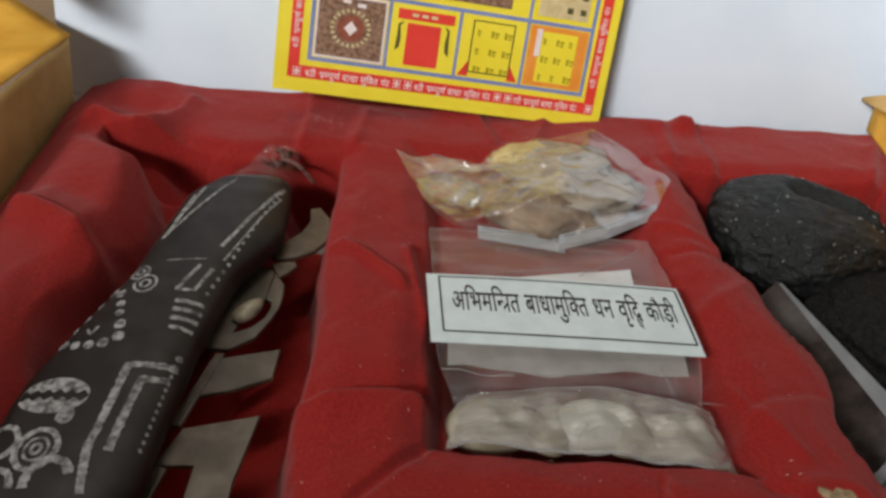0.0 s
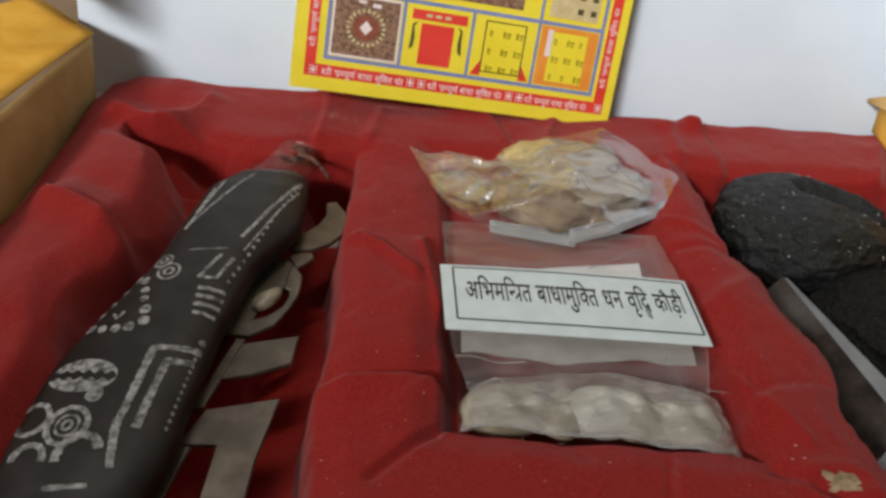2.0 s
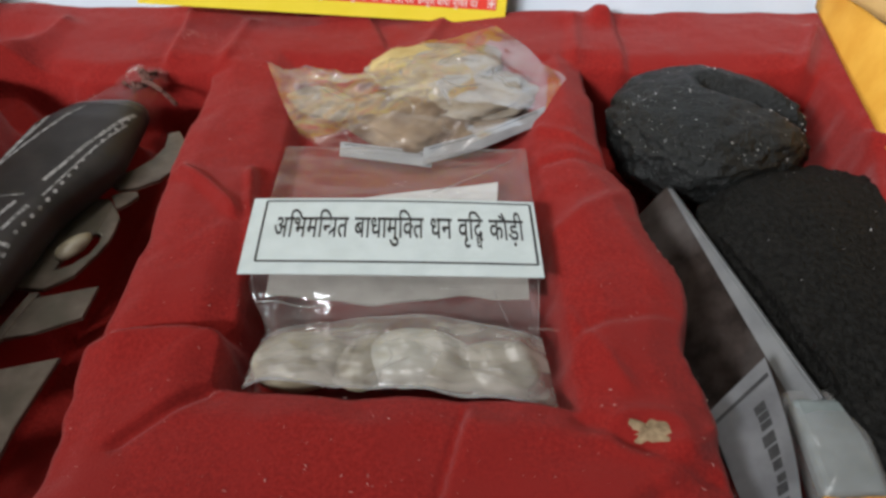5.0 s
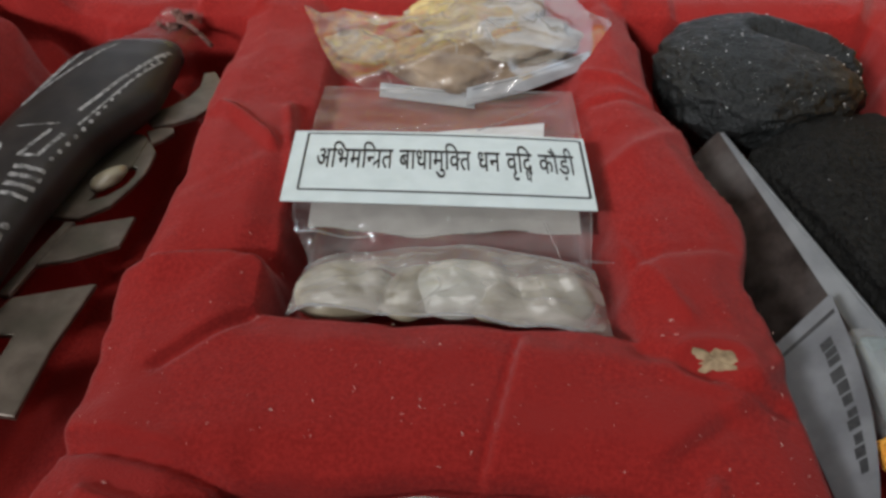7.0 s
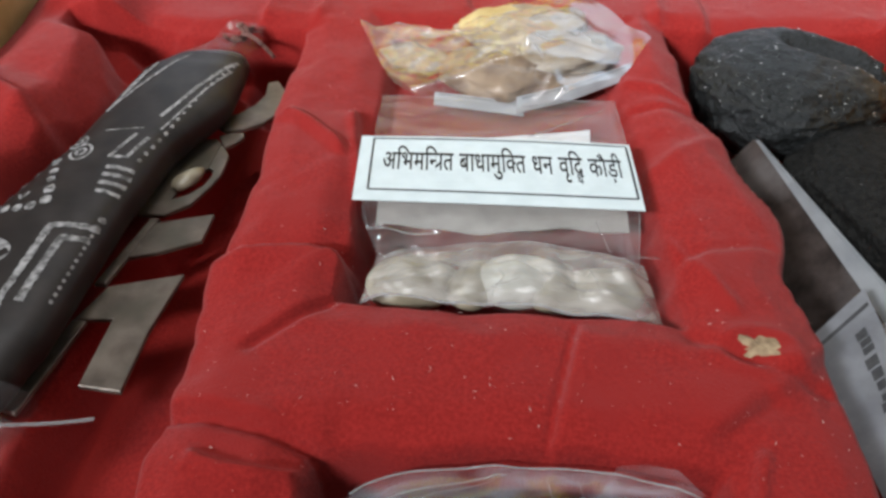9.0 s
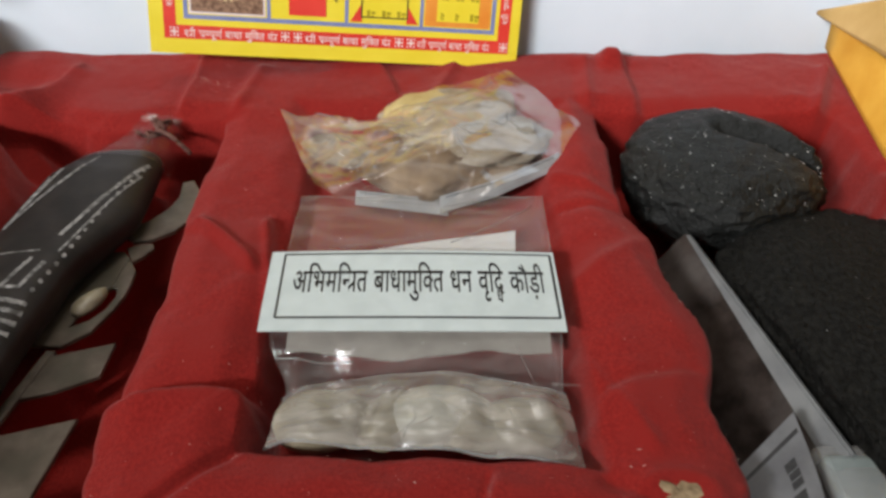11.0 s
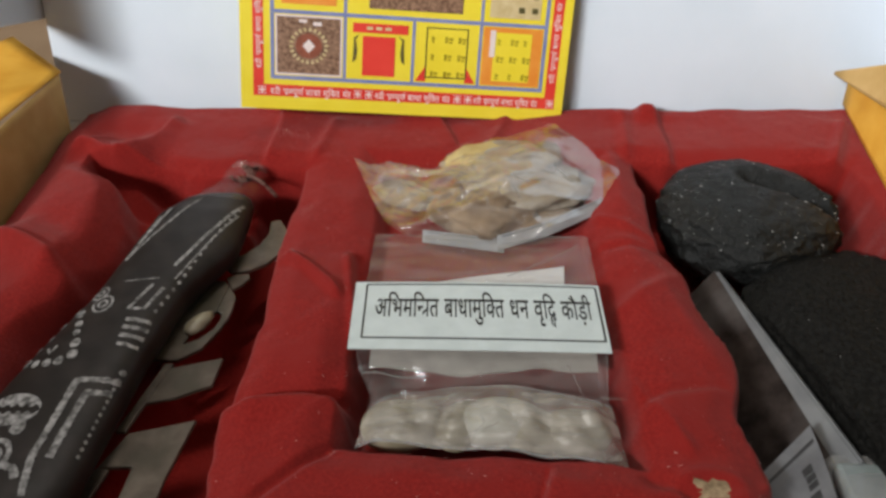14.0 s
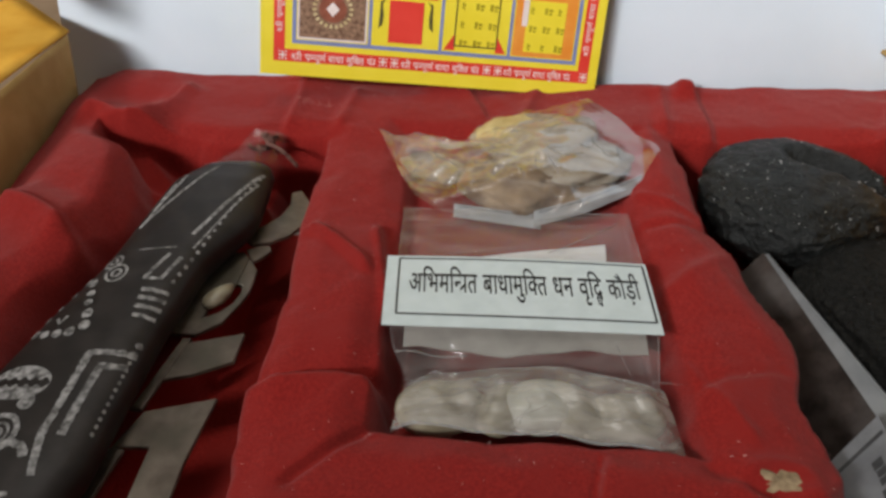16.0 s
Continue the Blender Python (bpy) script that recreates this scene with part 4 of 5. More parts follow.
def carve_at(y):
    for (ya, *a), (yb, *b) in zip(CARVE, CARVE[1:]):
        if ya >= y >= yb:
            t = (ya - y) / (ya - yb)
            return [p + (q - p) * t for p, q in zip(a, b)]
    return list(CARVE[0][1:] if y > 0 else CARVE[-1][1:])


def flank(y):
    """How much narrower the carving is on the side of the metal pieces."""
    return 4.6 * smooth01(np.array((42 - y) / 22)).item() * smooth01(np.array((y + 54) / 14)).item()


def carve_top(x, y, lift=0.0):
    c_, w, zt = carve_at(y)
    if x > c_:
        w -= flank(y)
    u = min(abs((x - c_) / w), 0.985)
    zc = (CARVE_LOW + zt) / 2 - 1.0
    return Vector((x, y, zc + (zt - zc) * (1 - u ** 3.0) ** (1 / 3.0) + lift)) * MM


carving = thing("painted_carving", "black painted wooden carving with white tribal strokes and dots", "carving")
bm = bmesh.new()
rings = []
for k in range(97):
    y = CARVE_END - (CARVE_END + 51.0) * k / 96
    c_, w, zt = carve_at(y)
    zc = (CARVE_LOW + zt) / 2 - 1.0
    ring = []
    for q in range(48):
        a = 2 * math.pi * q / 48
        ca, sa = math.cos(a), math.sin(a)
        h = (zt - zc) if sa > 0 else (zc - CARVE_LOW)
        ring.append(bm.verts.new(Vector((c_ + (w - (flank(y) if ca > 0 else 0)) * math.copysign(abs(ca) ** (2 / 3.0), ca) * (1 - 0.12 * max(0, -sa)), y, zc + h * math.copysign(abs(sa) ** (2 / 3.0), sa))) * MM))
    rings.append(ring)
for r, s_ in zip(rings, rings[1:]):
    for q in range(48):
        bm.faces.new((r[q], r[(q + 1) % 48], s_[(q + 1) % 48], s_[q]))
bm.faces.new(rings[0])
bm.faces.new(rings[-1][::-1])
bmesh.ops.recalc_face_normals(bm, faces=bm.faces)
carve_body = part("body", bm, BLACK_WOOD, carving, "black painted wooden body", smooth=True)

rng = random.Random(12)


def painted(points, width, ragged=0.12):
    """A brushed line over the carving."""
    bm = bmesh.new()
    pts = []
    for a, b in zip(points, points[1:]):
        a, b = Vector(a), Vector(b)
        n = max(2, int((b - a).length / 0.6))
        pts += [a.lerp(b, i / n) for i in range(n)]
    pts.append(Vector(points[-1]))
    prev = None
    for k, p in enumerate(pts):
        d = (pts[min(k + 1, len(pts) - 1)] - pts[max(k - 1, 0)]).normalized()
        s = Vector((-d.y, d.x)) * width / 2
        r1, r2 = 1 + rng.uniform(-ragged, ragged) * 2, 1 + rng.uniform(-ragged, ragged) * 2
        cur = [bm.verts.new(carve_top(*(p + s * r1), 0.14)), bm.verts.new(carve_top(*(p - s * r2), 0.14))]
        if prev:
            bm.faces.new((prev[0], prev[1], cur[1], cur[0]))
        prev = cur
    return face_to(bm, Vector((0, 0, 1)))


def painted_dot(x, y, rx, ry):
    bm = bmesh.new()
    mid = bm.verts.new(carve_top(x, y, 0.2))
    ring = [bm.verts.new(carve_top(x + rx * rng.uniform(.85, 1.1) * math.cos(k * math.pi / 6), y + ry * rng.uniform(.85, 1.1) * math.sin(k * math.pi / 6), 0.15)) for k in range(12)]
    for a, b in zip(ring, ring[1:] + ring[:1]):
        bm.faces.new((mid, a, b))
    return face_to(bm, Vector((0, 0, 1)))


def circle_pts(x, y, r, a0=0, a1=360, sy=1.25):
    return [(x + r * math.cos(radians(a)), y + sy * r * math.sin(radians(a))) for a in range(a0, a1 + 1, 15)]


LINES = (
    (((-91.6, 31.9), (-87.5, 52.5)), 0.9), (((-91.6, 31.9), (-80.6, 57.5)), 0.8), (((-90.8, 38), (-89.2, 49)), 0.6), (((-89.5, 49.5), (-88.3, 47)), 0.6),
    (((-77.2, 28.8), (-67.6, 55.5)), 1.0), (((-75.8, 24), (-67.4, 50.5)), 0.5),
    (((-80.3, 21.5), (-83.4, 12.5), (-79.2, 12.6)), 0.9), (((-77.4, 20.5), (-79.6, 12.8)), 0.9),
    (((-82.7, 8.9), (-76.8, 8.7)), 1.1), (((-82.6, 6.3), (-76.8, 6.3)), 1.1), (((-82.4, 3.7), (-77.0, 3.7)), 1.1), (((-82.0, 1.1), (-77.4, 0.9)), 1.0),
    (((-88, 22.5), (-79.5, 23.8)), 0.35),
    (((-77.8, -9.3), (-86.5, -10.3), (-87.6, -30.5), (-86.0, -38.5)), 1.5), (((-78.4, -12.7), (-83.2, -13.5), (-84.2, -30.0)), 1.5),
    (circle_pts(-92.7, 18.6, 1.9), 0.6), (circle_pts(-92.7, 18.6, 0.8), 0.5), (circle_pts(-90.4, 14.2, 2.3), 0.6), (circle_pts(-90.4, 14.2, 1.0), 0.6),
    (circle_pts(-95.8, -30.4, 3.3), 1.1), (circle_pts(-95.8, -30.4, 1.9), 0.5), (circle_pts(-95.8, -30.4, 0.8), 0.6), (circle_pts(-102.4, -29.0, 2.8), 1.1),
    (circle_pts(-92.0, -36.5, 3.4, 20, 200), 1.6), (circle_pts(-100.0, -38.0, 2.6, 0, 180), 1.2), (((-97.6, -0.4), (-96.4, -2.2), (-95.6, 0.2)), 0.6),
    (((-88.5, -42.0), (-95.5, -42.8)), 0.9),
)
for pts, w in LINES:
    part("painted_line", painted([(x + 0.06 * max(0, y - 45), drawn_out(y)) for x, y in pts], w), CHALK, carve_body, "brushed white paint line")
DOTS = [(-96.8, 10.6, 1.2), (-94.6, 9.0, 1.2), (-93.5, 5.4, 1.0), (-92.8, 2.4, 0.9), (-91.6, -1.2, 1.2), (-90.8, -4.6, 1.2), (-93.2, -6.6, 1.2), (-95.8, -7.2, 1.1), (-98.4, -7.2, 1.0), (-100.9, -6.4, 1.1),
        (-100.6, -1.6, 0.9), (-99.4, 1.9, 0.9), (-97.9, 6.0, 0.9), (-93.6, -25.0, 1.6), (-78.2, -6.6, 0.7), (-78.4, -9.0, 0.7)]
for x, y, r in DOTS:
    part("painted_dot", painted_dot(x, y + (2.0 if x < -90 else 0.0), r, r * 1.2), CHALK, carve_body)
for k in range(17):
    t = k / 16
    part("painted_dot", painted_dot(-77.0 + 9.6 * t, 12.5 + 43.5 * t, 0.42, 0.6), CHALK, carve_body)
for k in range(12):
    t = k / 11
    part("painted_dot", painted_dot(-78.4 - 1.0 * t, -9.5 - 19 * t, 0.3, 0.5), CHALK, carve_body)
# the toothed oval
bm = bmesh.new()
for half in (1, -1):
    prev = None
    for k in range(25):
        t = -1 + 2 * k / 24
        x = -97.3 + 6.3 * t
        edge_y = half * 4.3 * math.sqrt(max(0.0, 1 - t * t))
        tooth = half * (0.6 + 0.7 * (k % 4 in (1, 2)))
        if abs(edge_y) < abs(tooth):
            tooth = edge_y
        cur = [bm.verts.new(carve_top(x, -18.4 + tooth, 0.15)), bm.verts.new(carve_top(x, -18.4 + edge_y, 0.15))]
        if prev:
            bm.faces.new((prev[0], prev[1], cur[1], cur[0]))
        prev = cur
part("painted_oval", face_to(bm, Vector((0, 0, 1))), CHALK, carve_body, "white painted toothed oval")

# clear sleeve round the carving, twisted and tied behind
sleeve = thing("plastic_sleeve", "loose clear plastic sleeve round the black carving", "plastic sleeve")


def sleeve_at(u, v):
    y = 86 - 146 * v
    if y > CARVE_END - 1.5:
        k = (86 - y) / (86 - CARVE_END + 1.5)
        c_, w, zt = -71 - 5 * k, 4.5 + 6 * k, -1 + 2.5 * k
    else:
        c_, w, zt = carve_at(max(y, -50.5))
        w, zt = w + 1.2, zt + 0.5
        if y < -50:
            w, zt = max(w, 15), max(zt, -4.2)
    a = math.pi * u
    h = zt + 6.6
    p = Vector((c_ + w * math.copysign(abs(math.cos(a)) ** 0.7, math.cos(a)), y, -6.6 + h * abs(math.sin(a)) ** 0.7))
    k = 0.8 if y > 58 or y < -50 else 0.25
    p.z += k * wrinkle(p.x * 1.5, p.y * 0.7, 71, 5, 1.6) + 0.35
    p.z = max(p.z, ground(p.x, p.y) + 0.2)
    c_, w, zt = carve_at(max(min(y, CARVE_END), -51))
    if abs(p.x - c_) < w * 0.985 and -51 < y < CARVE_END and math.sin(a) > 0.05:
        p.z = max(p.z, carve_top(p.x, y).z / MM + 0.5)
    return p * MM


SLEEVE_FILM = film_mat("sleeve_film", 0.03, 0.22, 0.14, bump=0.4, bscale=140)
part("rear_film", grid_bm(36, 22, lambda u, v: sleeve_at(u, 0.165 * v)), SLEEVE_FILM, sleeve, "twisted clear film", smooth=True)
part("front_film", grid_bm(36, 12, lambda u, v: sleeve_at(u, 0.90 + 0.10 * v)), SLEEVE_FILM, sleeve, "loose clear film end", smooth=True)
part("end_seam", tube_bm([((-93 + 26 * t) * MM, (-50.5 + 3.5 * t - 6 * t * (1 - t)) * MM, (-5.0 + 1.2 * math.sin(t * 4)) * MM) for t in [k / 16 for k in range(17)]], 0.0003, 5), FILM_GREY, sleeve)
rng = random.Random(15)
for k in range(4):
    pts = []
    a0, r0 = rng.uniform(0, 6), rng.uniform(1.4, 2.6)
    for q in range(22):
        a = a0 + q * 0.34
        pts.append(((-73.0 + r0 * math.cos(a) + 0.16 * q + rng.uniform(-.25, .25)) * MM, (72.5 + 0.33 * q + 1.2 * k + 0.8 * math.sin(a * 0.7)) * MM, (0.8 + 0.8 * r0 * math.sin(a) + 0.1 * k) * MM))
    tagged(part("tie_string", tube_bm(pts, 0.00034 + 0.00008 * k, 6), STRING, smooth=True), "dull reddish string knotted round the twisted sleeve end", "string", "strings on the sleeve")
tagged(part("loose_string", tube_bm([((-70 + 9 * t) * MM, (76 - 9 * t + 5 * t * t) * MM, (1.5 - 5.0 * t * t + 1.6 * math.sin(3 * t)) * MM) for t in [k / 14 for k in range(15)]], 0.0006, 6), STRING, smooth=True),
       "dull reddish loose string end beside the carving", "string", "strings on the sleeve")

# ---- cut metal ornament under the carving ----
ornament = thing("metal_ornament", "flat cut grey metal symbol with ring and angular arms", "ornament")
ZP = -6.6


PLATES = []


def plate(points, name="arm", label=""):
    PLATES.append(name)
    ZP = -6.9 + 0.14 * len(PLATES)
    bm = bmesh.new()
    vs = [bm.verts.new((x * MM, y * MM, ZP * MM)) for x, y in points]
    f = bm.faces.new(vs)
    if f.calc_area() and f.normal.z < 0:
        f.normal_flip()
    ex = bmesh.ops.extrude_face_region(bm, geom=[f])
    bmesh.ops.translate(bm, verts=[v for v in ex["geom"] if isinstance(v, bmesh.types.BMVert)], vec=(0, 0, 0.0012))
    bmesh.ops.recalc_face_normals(bm, faces=bm.faces)
    bmesh.ops.bevel(bm, geom=[e for e in bm.edges if abs((e.verts[0].co - e.verts[1].co).z) < 1e-6], offset=0.00018, segments=1, affect="EDGES")
    return part(name, bm, METAL, ornament, label)


def arc(cx_, cy_, r, a0, a1, n=18, sy=1.0):
    return [(cx_ + r * math.cos(radians(a0 + (a1 - a0) * k / n)), cy_ + sy * r * math.sin(radians(a0 + (a1 - a0) * k / n))) for k in range(n + 1)]


plate([(-62, -12.2), (-76, -16.2), (-79.5, -25.2), (-72.0, -24.8), (-72.4, -40.5), (-64.5, -41.5), (-64.2, -28)])
plate([(-60.8, 6.6), (-75, 2.4), (-76, -8.2), (-69, -6.0), (-61.2, -2.0)])
plate([(-79.5, -25.4), (-76.6, -25.8), (-80.5, -47), (-83.0, -46.5)], "strut")
plate([(-74.2, 4.3), (-72.2, 4.3), (-76.6, -16.0), (-79, -16.0)], "strut")
TEAR = [(-71.8, 10.6), (-70.6, 15.6), (-68.4, 20.2), (-66.6, 22.4), (-65.2, 22.0), (-64.9, 19.6), (-65.8, 16.0), (-68.4, 12.6)]
plate([(-64.6, 30.6), (-63.0, 28.0), (-62.8, 24.0), (-63.0, 20.0), (-64.2, 15.6), (-66.8, 9.4), (-71.8, 5.2), (-78, 5.6), (-83, 11), (-84, 24), (-78, 34), (-67.6, 34.6), (-66.0, 32.6), (-66.6, 22.42)]
      + TEAR[3::-1] + TEAR[:3:-1] + [(-66.58, 22.42), (-65.9, 32.5)], "ring", "pierced teardrop-shaped metal plate")
plate([(-67.4, 35.6), (-64.4, 37.0), (-61.6, 37.2), (-60.9, 35.4), (-62.4, 33.0), (-64.6, 30.8)], "hook")
plate([(-66.5, 37.6), (-62, 38.8), (-57.6, 41.6), (-55.0, 46), (-54.2, 51), (-55.0, 57), (-58, 62), (-60.6, 61), (-60, 55), (-61.6, 50), (-65, 45.5), (-71, 42)], "crescent", "curved metal crescent")
sh = thing("cowrie_shell", "small tan shell inside the metal ring", "shell")
bm = bmesh.new()
bmesh.ops.create_icosphere(bm, subdivisions=3, radius=1)
for v in bm.verts:
    v.co = Vector((v.co.x * 4.6, v.co.y * 2.4 * (1 - .25 * v.co.x), v.co.z * 1.6)) * (1 + 0.08 * noise.noise(v.co * 2))
bm.transform(pose(-69.5 * MM, 17.5 * MM, -4.4 * MM, 0, 0, 58) @ Matrix.Scale(MM, 4))
part("body", bm, SHELL_TAN, sh, smooth=True)

# ---- black crusty stones ----
def stone(x, y, z, sx, sy, sz, seed, fold, label, beside=None, material=LUMP):
    bm = bmesh.new()
    bmesh.ops.create_icosphere(bm, subdivisions=6, radius=1)
    for v in bm.verts:
        d = v.co.copy()
        k = 1 + 0.07 * noise.noise(d * 1.6 + Vector((seed, 0, 0))) + 0.05 * noise.noise(d * 4.2 + Vector((0, 0, seed))) + 0.035 * noise.noise(d * 9 + Vector((0, seed, 0))) + 0.018 * noise.noise(d * 24)
        p = Vector((d.x * sx, d.y * sy, math.copysign(abs(d.z) ** 0.8, d.z) * (sz if d.z > 0 else sz * 1.75))) * k
        if fold and d.z > -0.1:
            o = p.y - (6.0 - 0.35 * (p.x - 4) - 0.012 * (p.x - 4) ** 2)
            p.z -= 6.5 * math.exp(-(o / 2.8) ** 2) * smooth01(np.array((p.x + 4) / 8)).item()
            p.z += 1.6 * math.exp(-((o - 5) / 3.5) ** 2) * smooth01(np.array((p.x + 4) / 8)).item()
        if beside:
            p.x *= abs(d.x + 1e-6) ** -0.2
            p.y *= abs(d.y + 1e-6) ** -0.2
            p.x = max(p.x, beside(y + p.y) - x + 0.4 * noise.noise(d * 5))
        v.co = p
    bm.transform(pose(x * MM, y * MM, z * MM) @ Matrix.Scale(MM, 4))
    return tagged(part("black_stone", bm, material, smooth=True), label, "stone", "black stones in the tray")


stone(79, 65, -4.5, 25.5, 23.5, 9.8, 1.3, True, "rounded black crusty stone with a folded dent and sparkles")
stone(98, 5, -10.0, 30.5, 46, 10.0, 4.1, False, "flat dark black stone beside the white card", lambda yy: 68.0 + (41 - yy) * 0.246, FLAT_LUMP)

# glints on the crusty stones, painted as small near-white specks
bm = bmesh.new()
rng = random.Random(31)
top_stone = [o for o in scene.objects if o.name == "black_stone"][0]
pts_ = [v.co for v in top_stone.data.vertices if v.normal.z > 0.35 and v.normal.y < 0.4]
flat_stone = [o for o in scene.objects if o.name.startswith("black_stone")][1]
flat_ = [v.co for v in flat_stone.data.vertices if v.normal.z > 0.5]
for k in range(230):
    p = rng.choice(pts_ if k < 190 else flat_)
    r = rng.choice((0.06, 0.08, 0.10, 0.14, 0.24)) * MM
    vs = [bm.verts.new(p + Vector(d) * r) for d in ((1.3, 0, 0), (0, 1, 0.3), (-1.2, 0, 0), (0, -1, 0.2), (0, 0, 1.1))]
    for a in range(4):
        bm.faces.new((vs[a], vs[(a + 1) % 4], vs[4]))
GLINT_SPECK = mat("pale_glint_speck", (0.6, 0.6, 0.58), (0.8, 0.8, 0.78), 900, rough=0.15, bump=0, spec=0.9)
tagged(part("sparkle", bm, GLINT_SPECK), "tiny pale specks painting the glints on the black stones", "crystal", kind="stuff")

# ---- white carton, slip and small plastic pouch ----
card = thing("thin_carton", "thin white-edged card packet with mottled grey print", "card packet")
A, B = Vector((65.0, 41.0, -5.2)), Vector((80.2, -21.0, -4.8))
along_ = (B - A).normalized()
down = Vector((-0.62, 0.0, -0.78))
down = (down - along_ * down.dot(along_)).normalized()
nrm = along_.cross(down).normalized()
if nrm.z < 0:
    nrm = -nrm


def card_bm(s0, s1, d0, d1, n0, n1, bevel=0.0):
    bm = bmesh.new()
    bmesh.ops.create_cube(bm, size=1)
    ln = (B - A).length
    for v in bm.verts:
        a, b, c_ = v.co.x + .5, v.co.y + .5, v.co.z + .5
        v.co = (A + along_ * ln * (s0 + (s1 - s0) * a) + down * (d0 + (d1 - d0) * b) + nrm * (n0 + (n1 - n0) * c_)) * MM
    bmesh.ops.recalc_face_normals(bm, faces=bm.faces)
    if bevel:
        bmesh.ops.bevel(bm, geom=bm.edges[:], offset=bevel * MM, segments=2, affect="EDGES")
    return bm


part("packet", card_bm(0, 1.0, 0, 23, -2.4, 0, 0.5), SHADED_EDGE, card, "white packet edge, coloured grey as in shade")
bm = card_bm(0.0, 1.0, 0.0, 22.8, 0.05, 0.12)
for v in bm.verts:
    q = (v.co / MM - A)
    if q.dot(down) < 5:
        v.co += down * MM * (0.5 + 4.6 * q.dot(along_) / (B - A).length)
part("print", bm, CARD_PRINT, card, "mottled brown-grey printed face")

note_slip = thing("paper_slip", "curled white paper slip with black rule and dark lettering", "paper slip")
S0, S1 = Vector((71.6, -12.8, -3.0)), Vector((60.4, -21.0, -9.4))
S_DOWN, S_IN = Vector((-6.0, -42, -4.6)), Vector((3.6, -33, -2.0))


def on_slip(u, v, lift=0.0):
    p = S0.lerp(S1, u) + S_DOWN.lerp(S_IN, u) * v + Vector((0.9, 0, 0.5)) * 2.6 * math.sin(math.pi * v * 0.9) * (1 - u)
    return (p + Vector((0.1, 0.1, 1)) * lift) * MM


# white paper; the shade it lies in is put into the grey
part("paper", grid_bm(10, 20, on_slip, 0.0002), mat("shaded_white_paper", (0.10, 0.10, 0.106), (0.15, 0.15, 0.155), 150, rough=0.7), note_slip)
part("border_line", face_to(grid_bm(10, 1, lambda u, v: on_slip(0.05 + .9 * u, 0.07 + 0.022 * v, 0.15)), Vector((0, 0, 1))), INK, note_slip)
rng = random.Random(44)
v0 = 0.17
for k in range(11):
    h, w, u0 = rng.choice((0.035, 0.045, 0.055)), rng.uniform(0.15, 0.20), 0.22 + rng.uniform(-.01, .01)
    part("bar_mark", face_to(grid_bm(3, 3, lambda u, v: on_slip(u0 + w * u, v0 + h * v, 0.15)), Vector((0, 0, 1))), INK, note_slip)
    v0 += h + rng.choice((0.006, 0.010, 0.022))

pouch = thing("plastic_pouch", "small folded milky plastic pouch tied with orange thread", "plastic pouch")


def pouch_at(u, v):
    a = 2 * math.pi * u
    cx_, cy_ = 81.6 - 5.0 * v, -18.0 - 46 * v
    w = 7.2 - 0.8 * math.sin(math.pi * v)
    h = 3.6 * min(1, 0.35 + 3 * v) * (1 - 0.35 * math.exp(-((v - 0.56) / 0.07) ** 2))
    p = Vector((cx_ + w * math.copysign(abs(math.cos(a)) ** .6, math.cos(a)), cy_, -7.5 + h * math.copysign(abs(math.sin(a)) ** .6, math.sin(a))))
    p.z += wrinkle(p.x, p.y, 91, 5, 0.7)
    return p * MM


part("film", grid_bm(40, 40, pouch_at), FILM_POUCH, pouch, "milky grey plastic film", smooth=True)
part("filling", box_bm(0.0748, 0.0858, -0.040, -0.020, -0.0095, -0.0055, 0.0012), mat("pale_filling", (0.16, 0.19, 0.185), (0.25, 0.28, 0.275), 150, rough=0.6), pouch, "pale grey-green filling")
tpts = []
for k in range(150):
    a = k * 0.42
    tpts.append(((78.9 + 8.0 * math.cos(a)) * MM, (-43.0 + 0.028 * k - 2 + 0.5 * math.sin(k * 2.3)) * MM, (-7.4 + 3.4 * math.sin(a) + 0.25 * math.sin(k * 1.7)) * MM))
part("thread", tube_bm(tpts, 0.00045, 6), ORANGE_THREAD, pouch, "orange thread wound round", smooth=True)

# ---- second bag in the front compartment ----
fbag = thing("packed_bag", "clear plastic bag holding tan card and dark green stone", "plastic bag")


def fbag_top(u, v):
    x, y = -25.5 + 62.0 * u, -54.6 - 85 * v - (4.0 * (2 * u - 1) ** 2 + 4.0 * (2 * u - 1) ** 6 * (1 - u)) * (1 - v)
    z = -3.4 + 3.4 * smooth01(np.array(v / 0.13)).item() * (1 - abs(2 * u - 1) ** 7) - 4 * abs(2 * u - 1) ** 6
    z += wrinkle(x * 0.8, y, 81, 7, 1.5)
    return Vector((x, y, z)) * MM


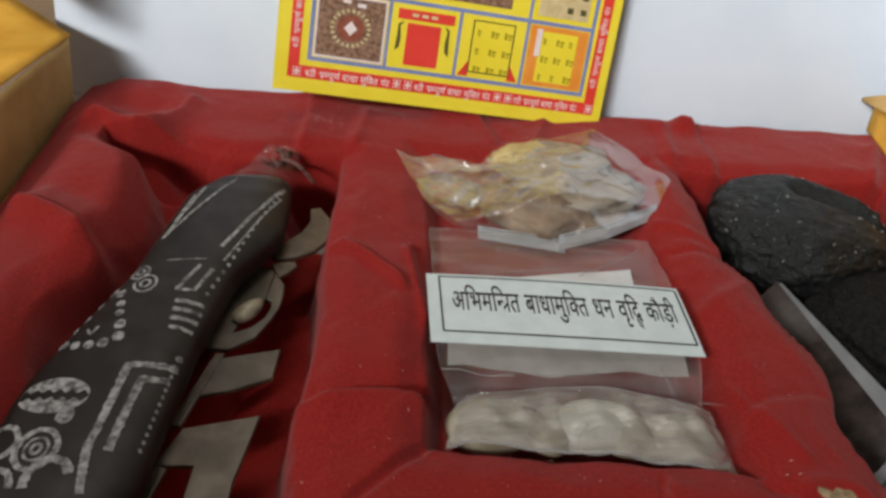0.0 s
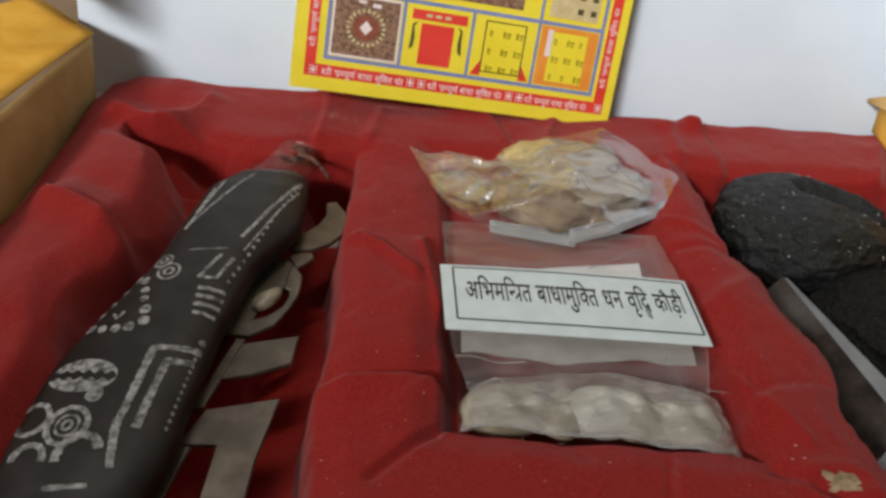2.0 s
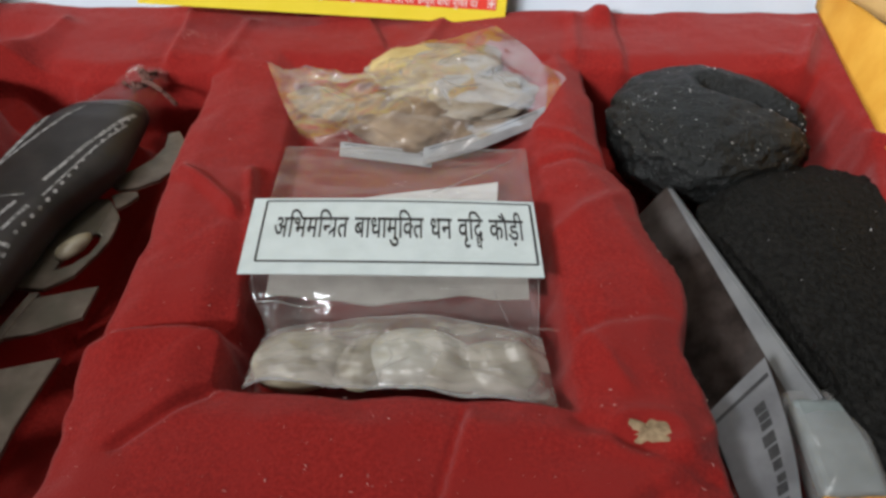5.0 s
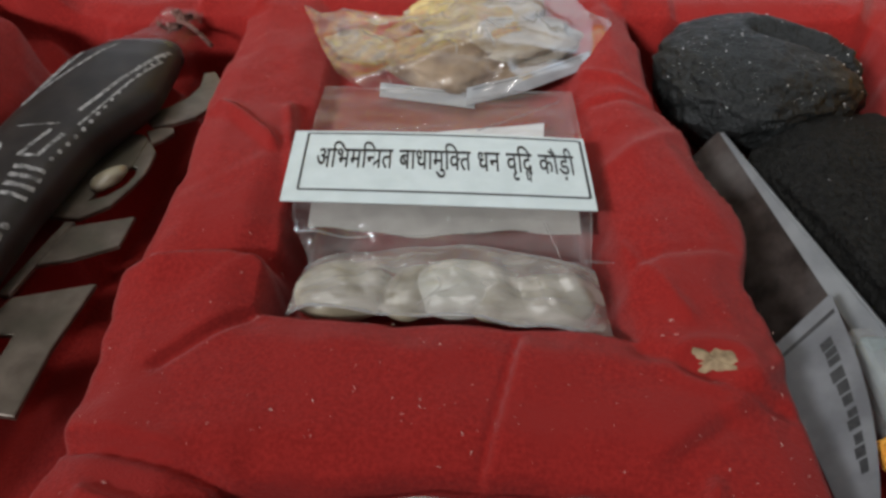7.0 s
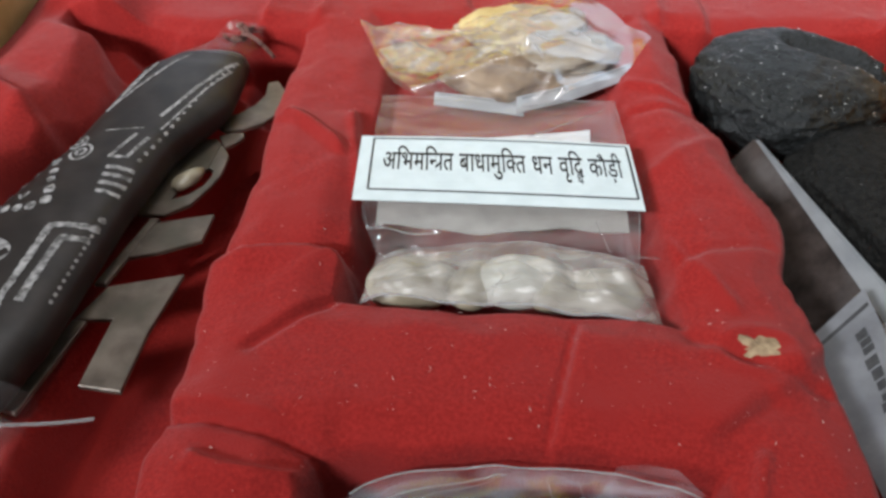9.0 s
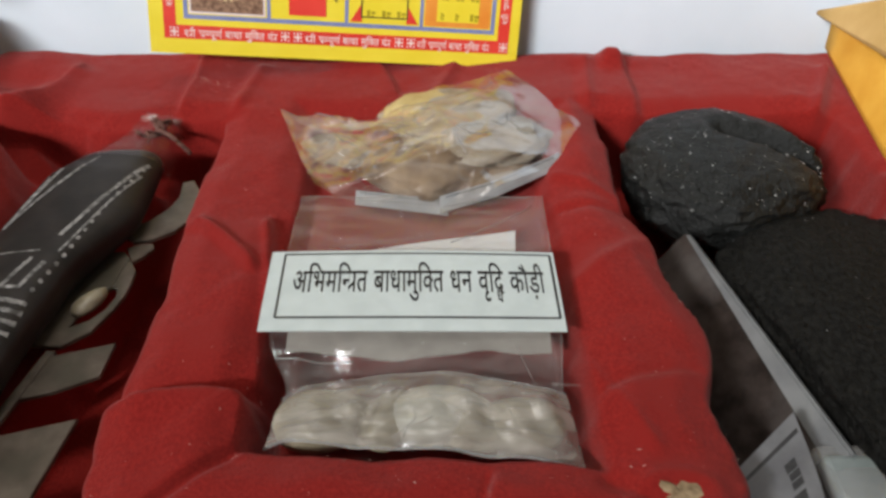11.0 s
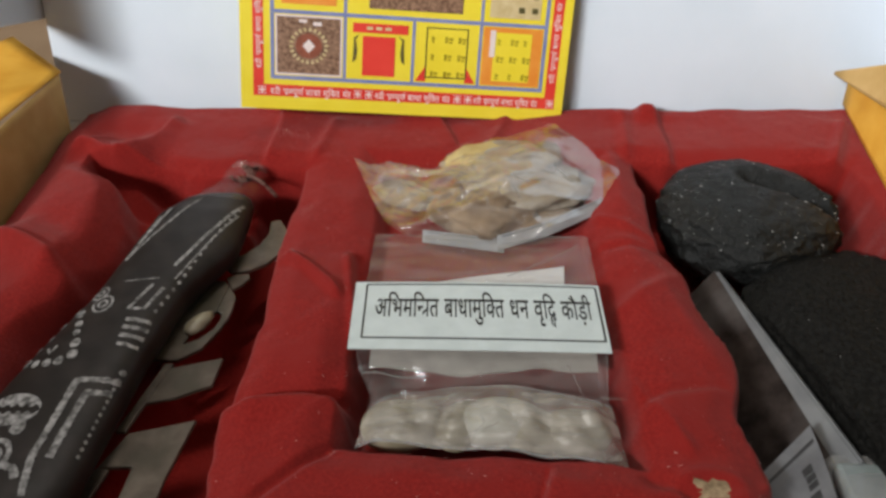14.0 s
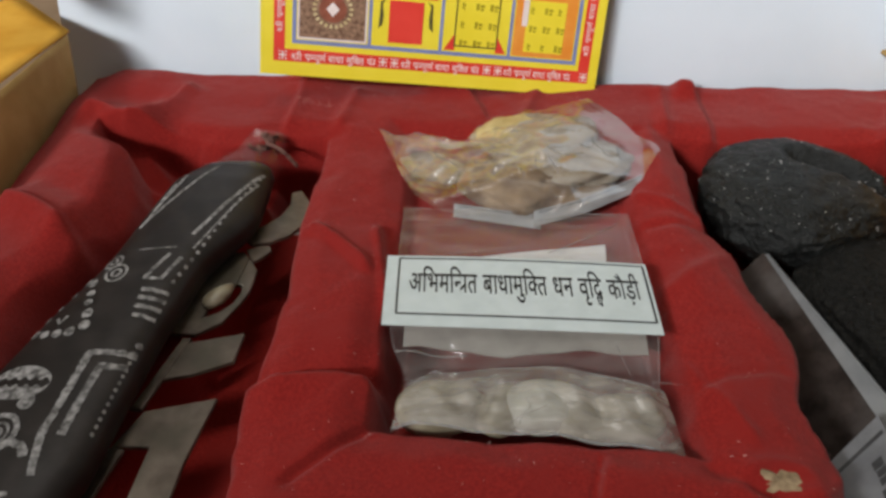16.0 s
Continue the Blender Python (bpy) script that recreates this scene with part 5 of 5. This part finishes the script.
fbag_film = part("film", grid_bm(60, 70, fbag_top), FILM_FRONT, fbag, "creased clear plastic film", smooth=True)
part("fold_edge", tube_bm([fbag_top(0.06 + 0.88 * t, 0.0) + Vector((0, 0, 0.0006)) for t in [k / 24 for k in range(25)]], 0.00018, 5), FILM_GREY, fbag)
part("film_fold", grid_bm(8, 8, lambda u, v: Vector((16 + 15 * u - 6.0 * (u - 0.45) * v, -60.5 + 4.6 * v - 1.5 * abs(u - 0.45) * v, 0.6 + 0.5 * v)) * MM), FILM_FRONT, fbag, "folded-over whitish film corner", smooth=True)
tagged(part("tan_card", box_bm(-0.0225, 0.0345, -0.138, -0.0618, -0.0105, -0.0030, 0.0012), TAN_CARD), "tan card block inside the packed bag", "card")
bm = bmesh.new()
bmesh.ops.create_icosphere(bm, subdivisions=4, radius=1)
for v in bm.verts:
    v.co = Vector((v.co.x * 12, v.co.y * 13, v.co.z * 3.0)) * (1 + 0.2 * noise.noise(v.co * 1.5))
bm.transform(pose(0.004, -0.079, -0.0035) @ Matrix.Scale(MM, 4))
tagged(part("green_stone", bm, GREEN_STONE, smooth=True), "dark green stone inside the packed bag", "stone")
for x, y, r, stuff_ in ((-17, -75, 6, BLUE_STONE), (-12, -84, 8, BLUE_STONE), (15, -78, 6, BROWN_HERB), (20, -84, 8, BLUE_STONE), (27, -78, 5, BROWN_HERB), (24, -95, 8, HERB)):
    bm = bmesh.new()
    bmesh.ops.create_icosphere(bm, subdivisions=3, radius=1)
    for v in bm.verts:
        v.co = Vector((v.co.x * r, v.co.y * r * .8, v.co.z * 2.6)) * (1 + 0.25 * noise.noise(v.co * 1.5 + Vector((x, 0, 0))) + 0.15 * noise.noise(v.co * 5 + Vector((x, 0, 0))))
    bm.transform(pose(x * MM, y * MM, -0.0036) @ Matrix.Scale(MM, 4))
    tagged(part("pale_stone", bm, stuff_, smooth=True), "pale tumbled piece inside the packed bag", "stone")
for a, b, bend, r in (((0.05, 0.06), (0.45, 0.015), 0.0, 0.16), ((0.08, 0.09), (0.42, 0.03), 0.0, 0.10), ((0.55, 0.02), (0.56, 0.25), 0.01, 0.14), ((0.63, 0.02), (0.62, 0.2), 0.005, 0.10), ((0.72, 0.16), (0.84, 0.02), 0.0, 0.10), ((0.88, 0.03), (0.98, 0.10), 0.0, 0.16), ((0.08, 0.11), (0.94, 0.118), 0.0, 0.14), ((0.04, 0.3), (0.10, 0.1), 0.0, 0.12), ((0.93, 0.12), (0.96, 0.4), 0.0, 0.12), ((0.66, 0.24), (0.9, 0.3), 0.0, 0.1)):
    glint_crease(fbag_film, fbag_top, a, b, bend, r)
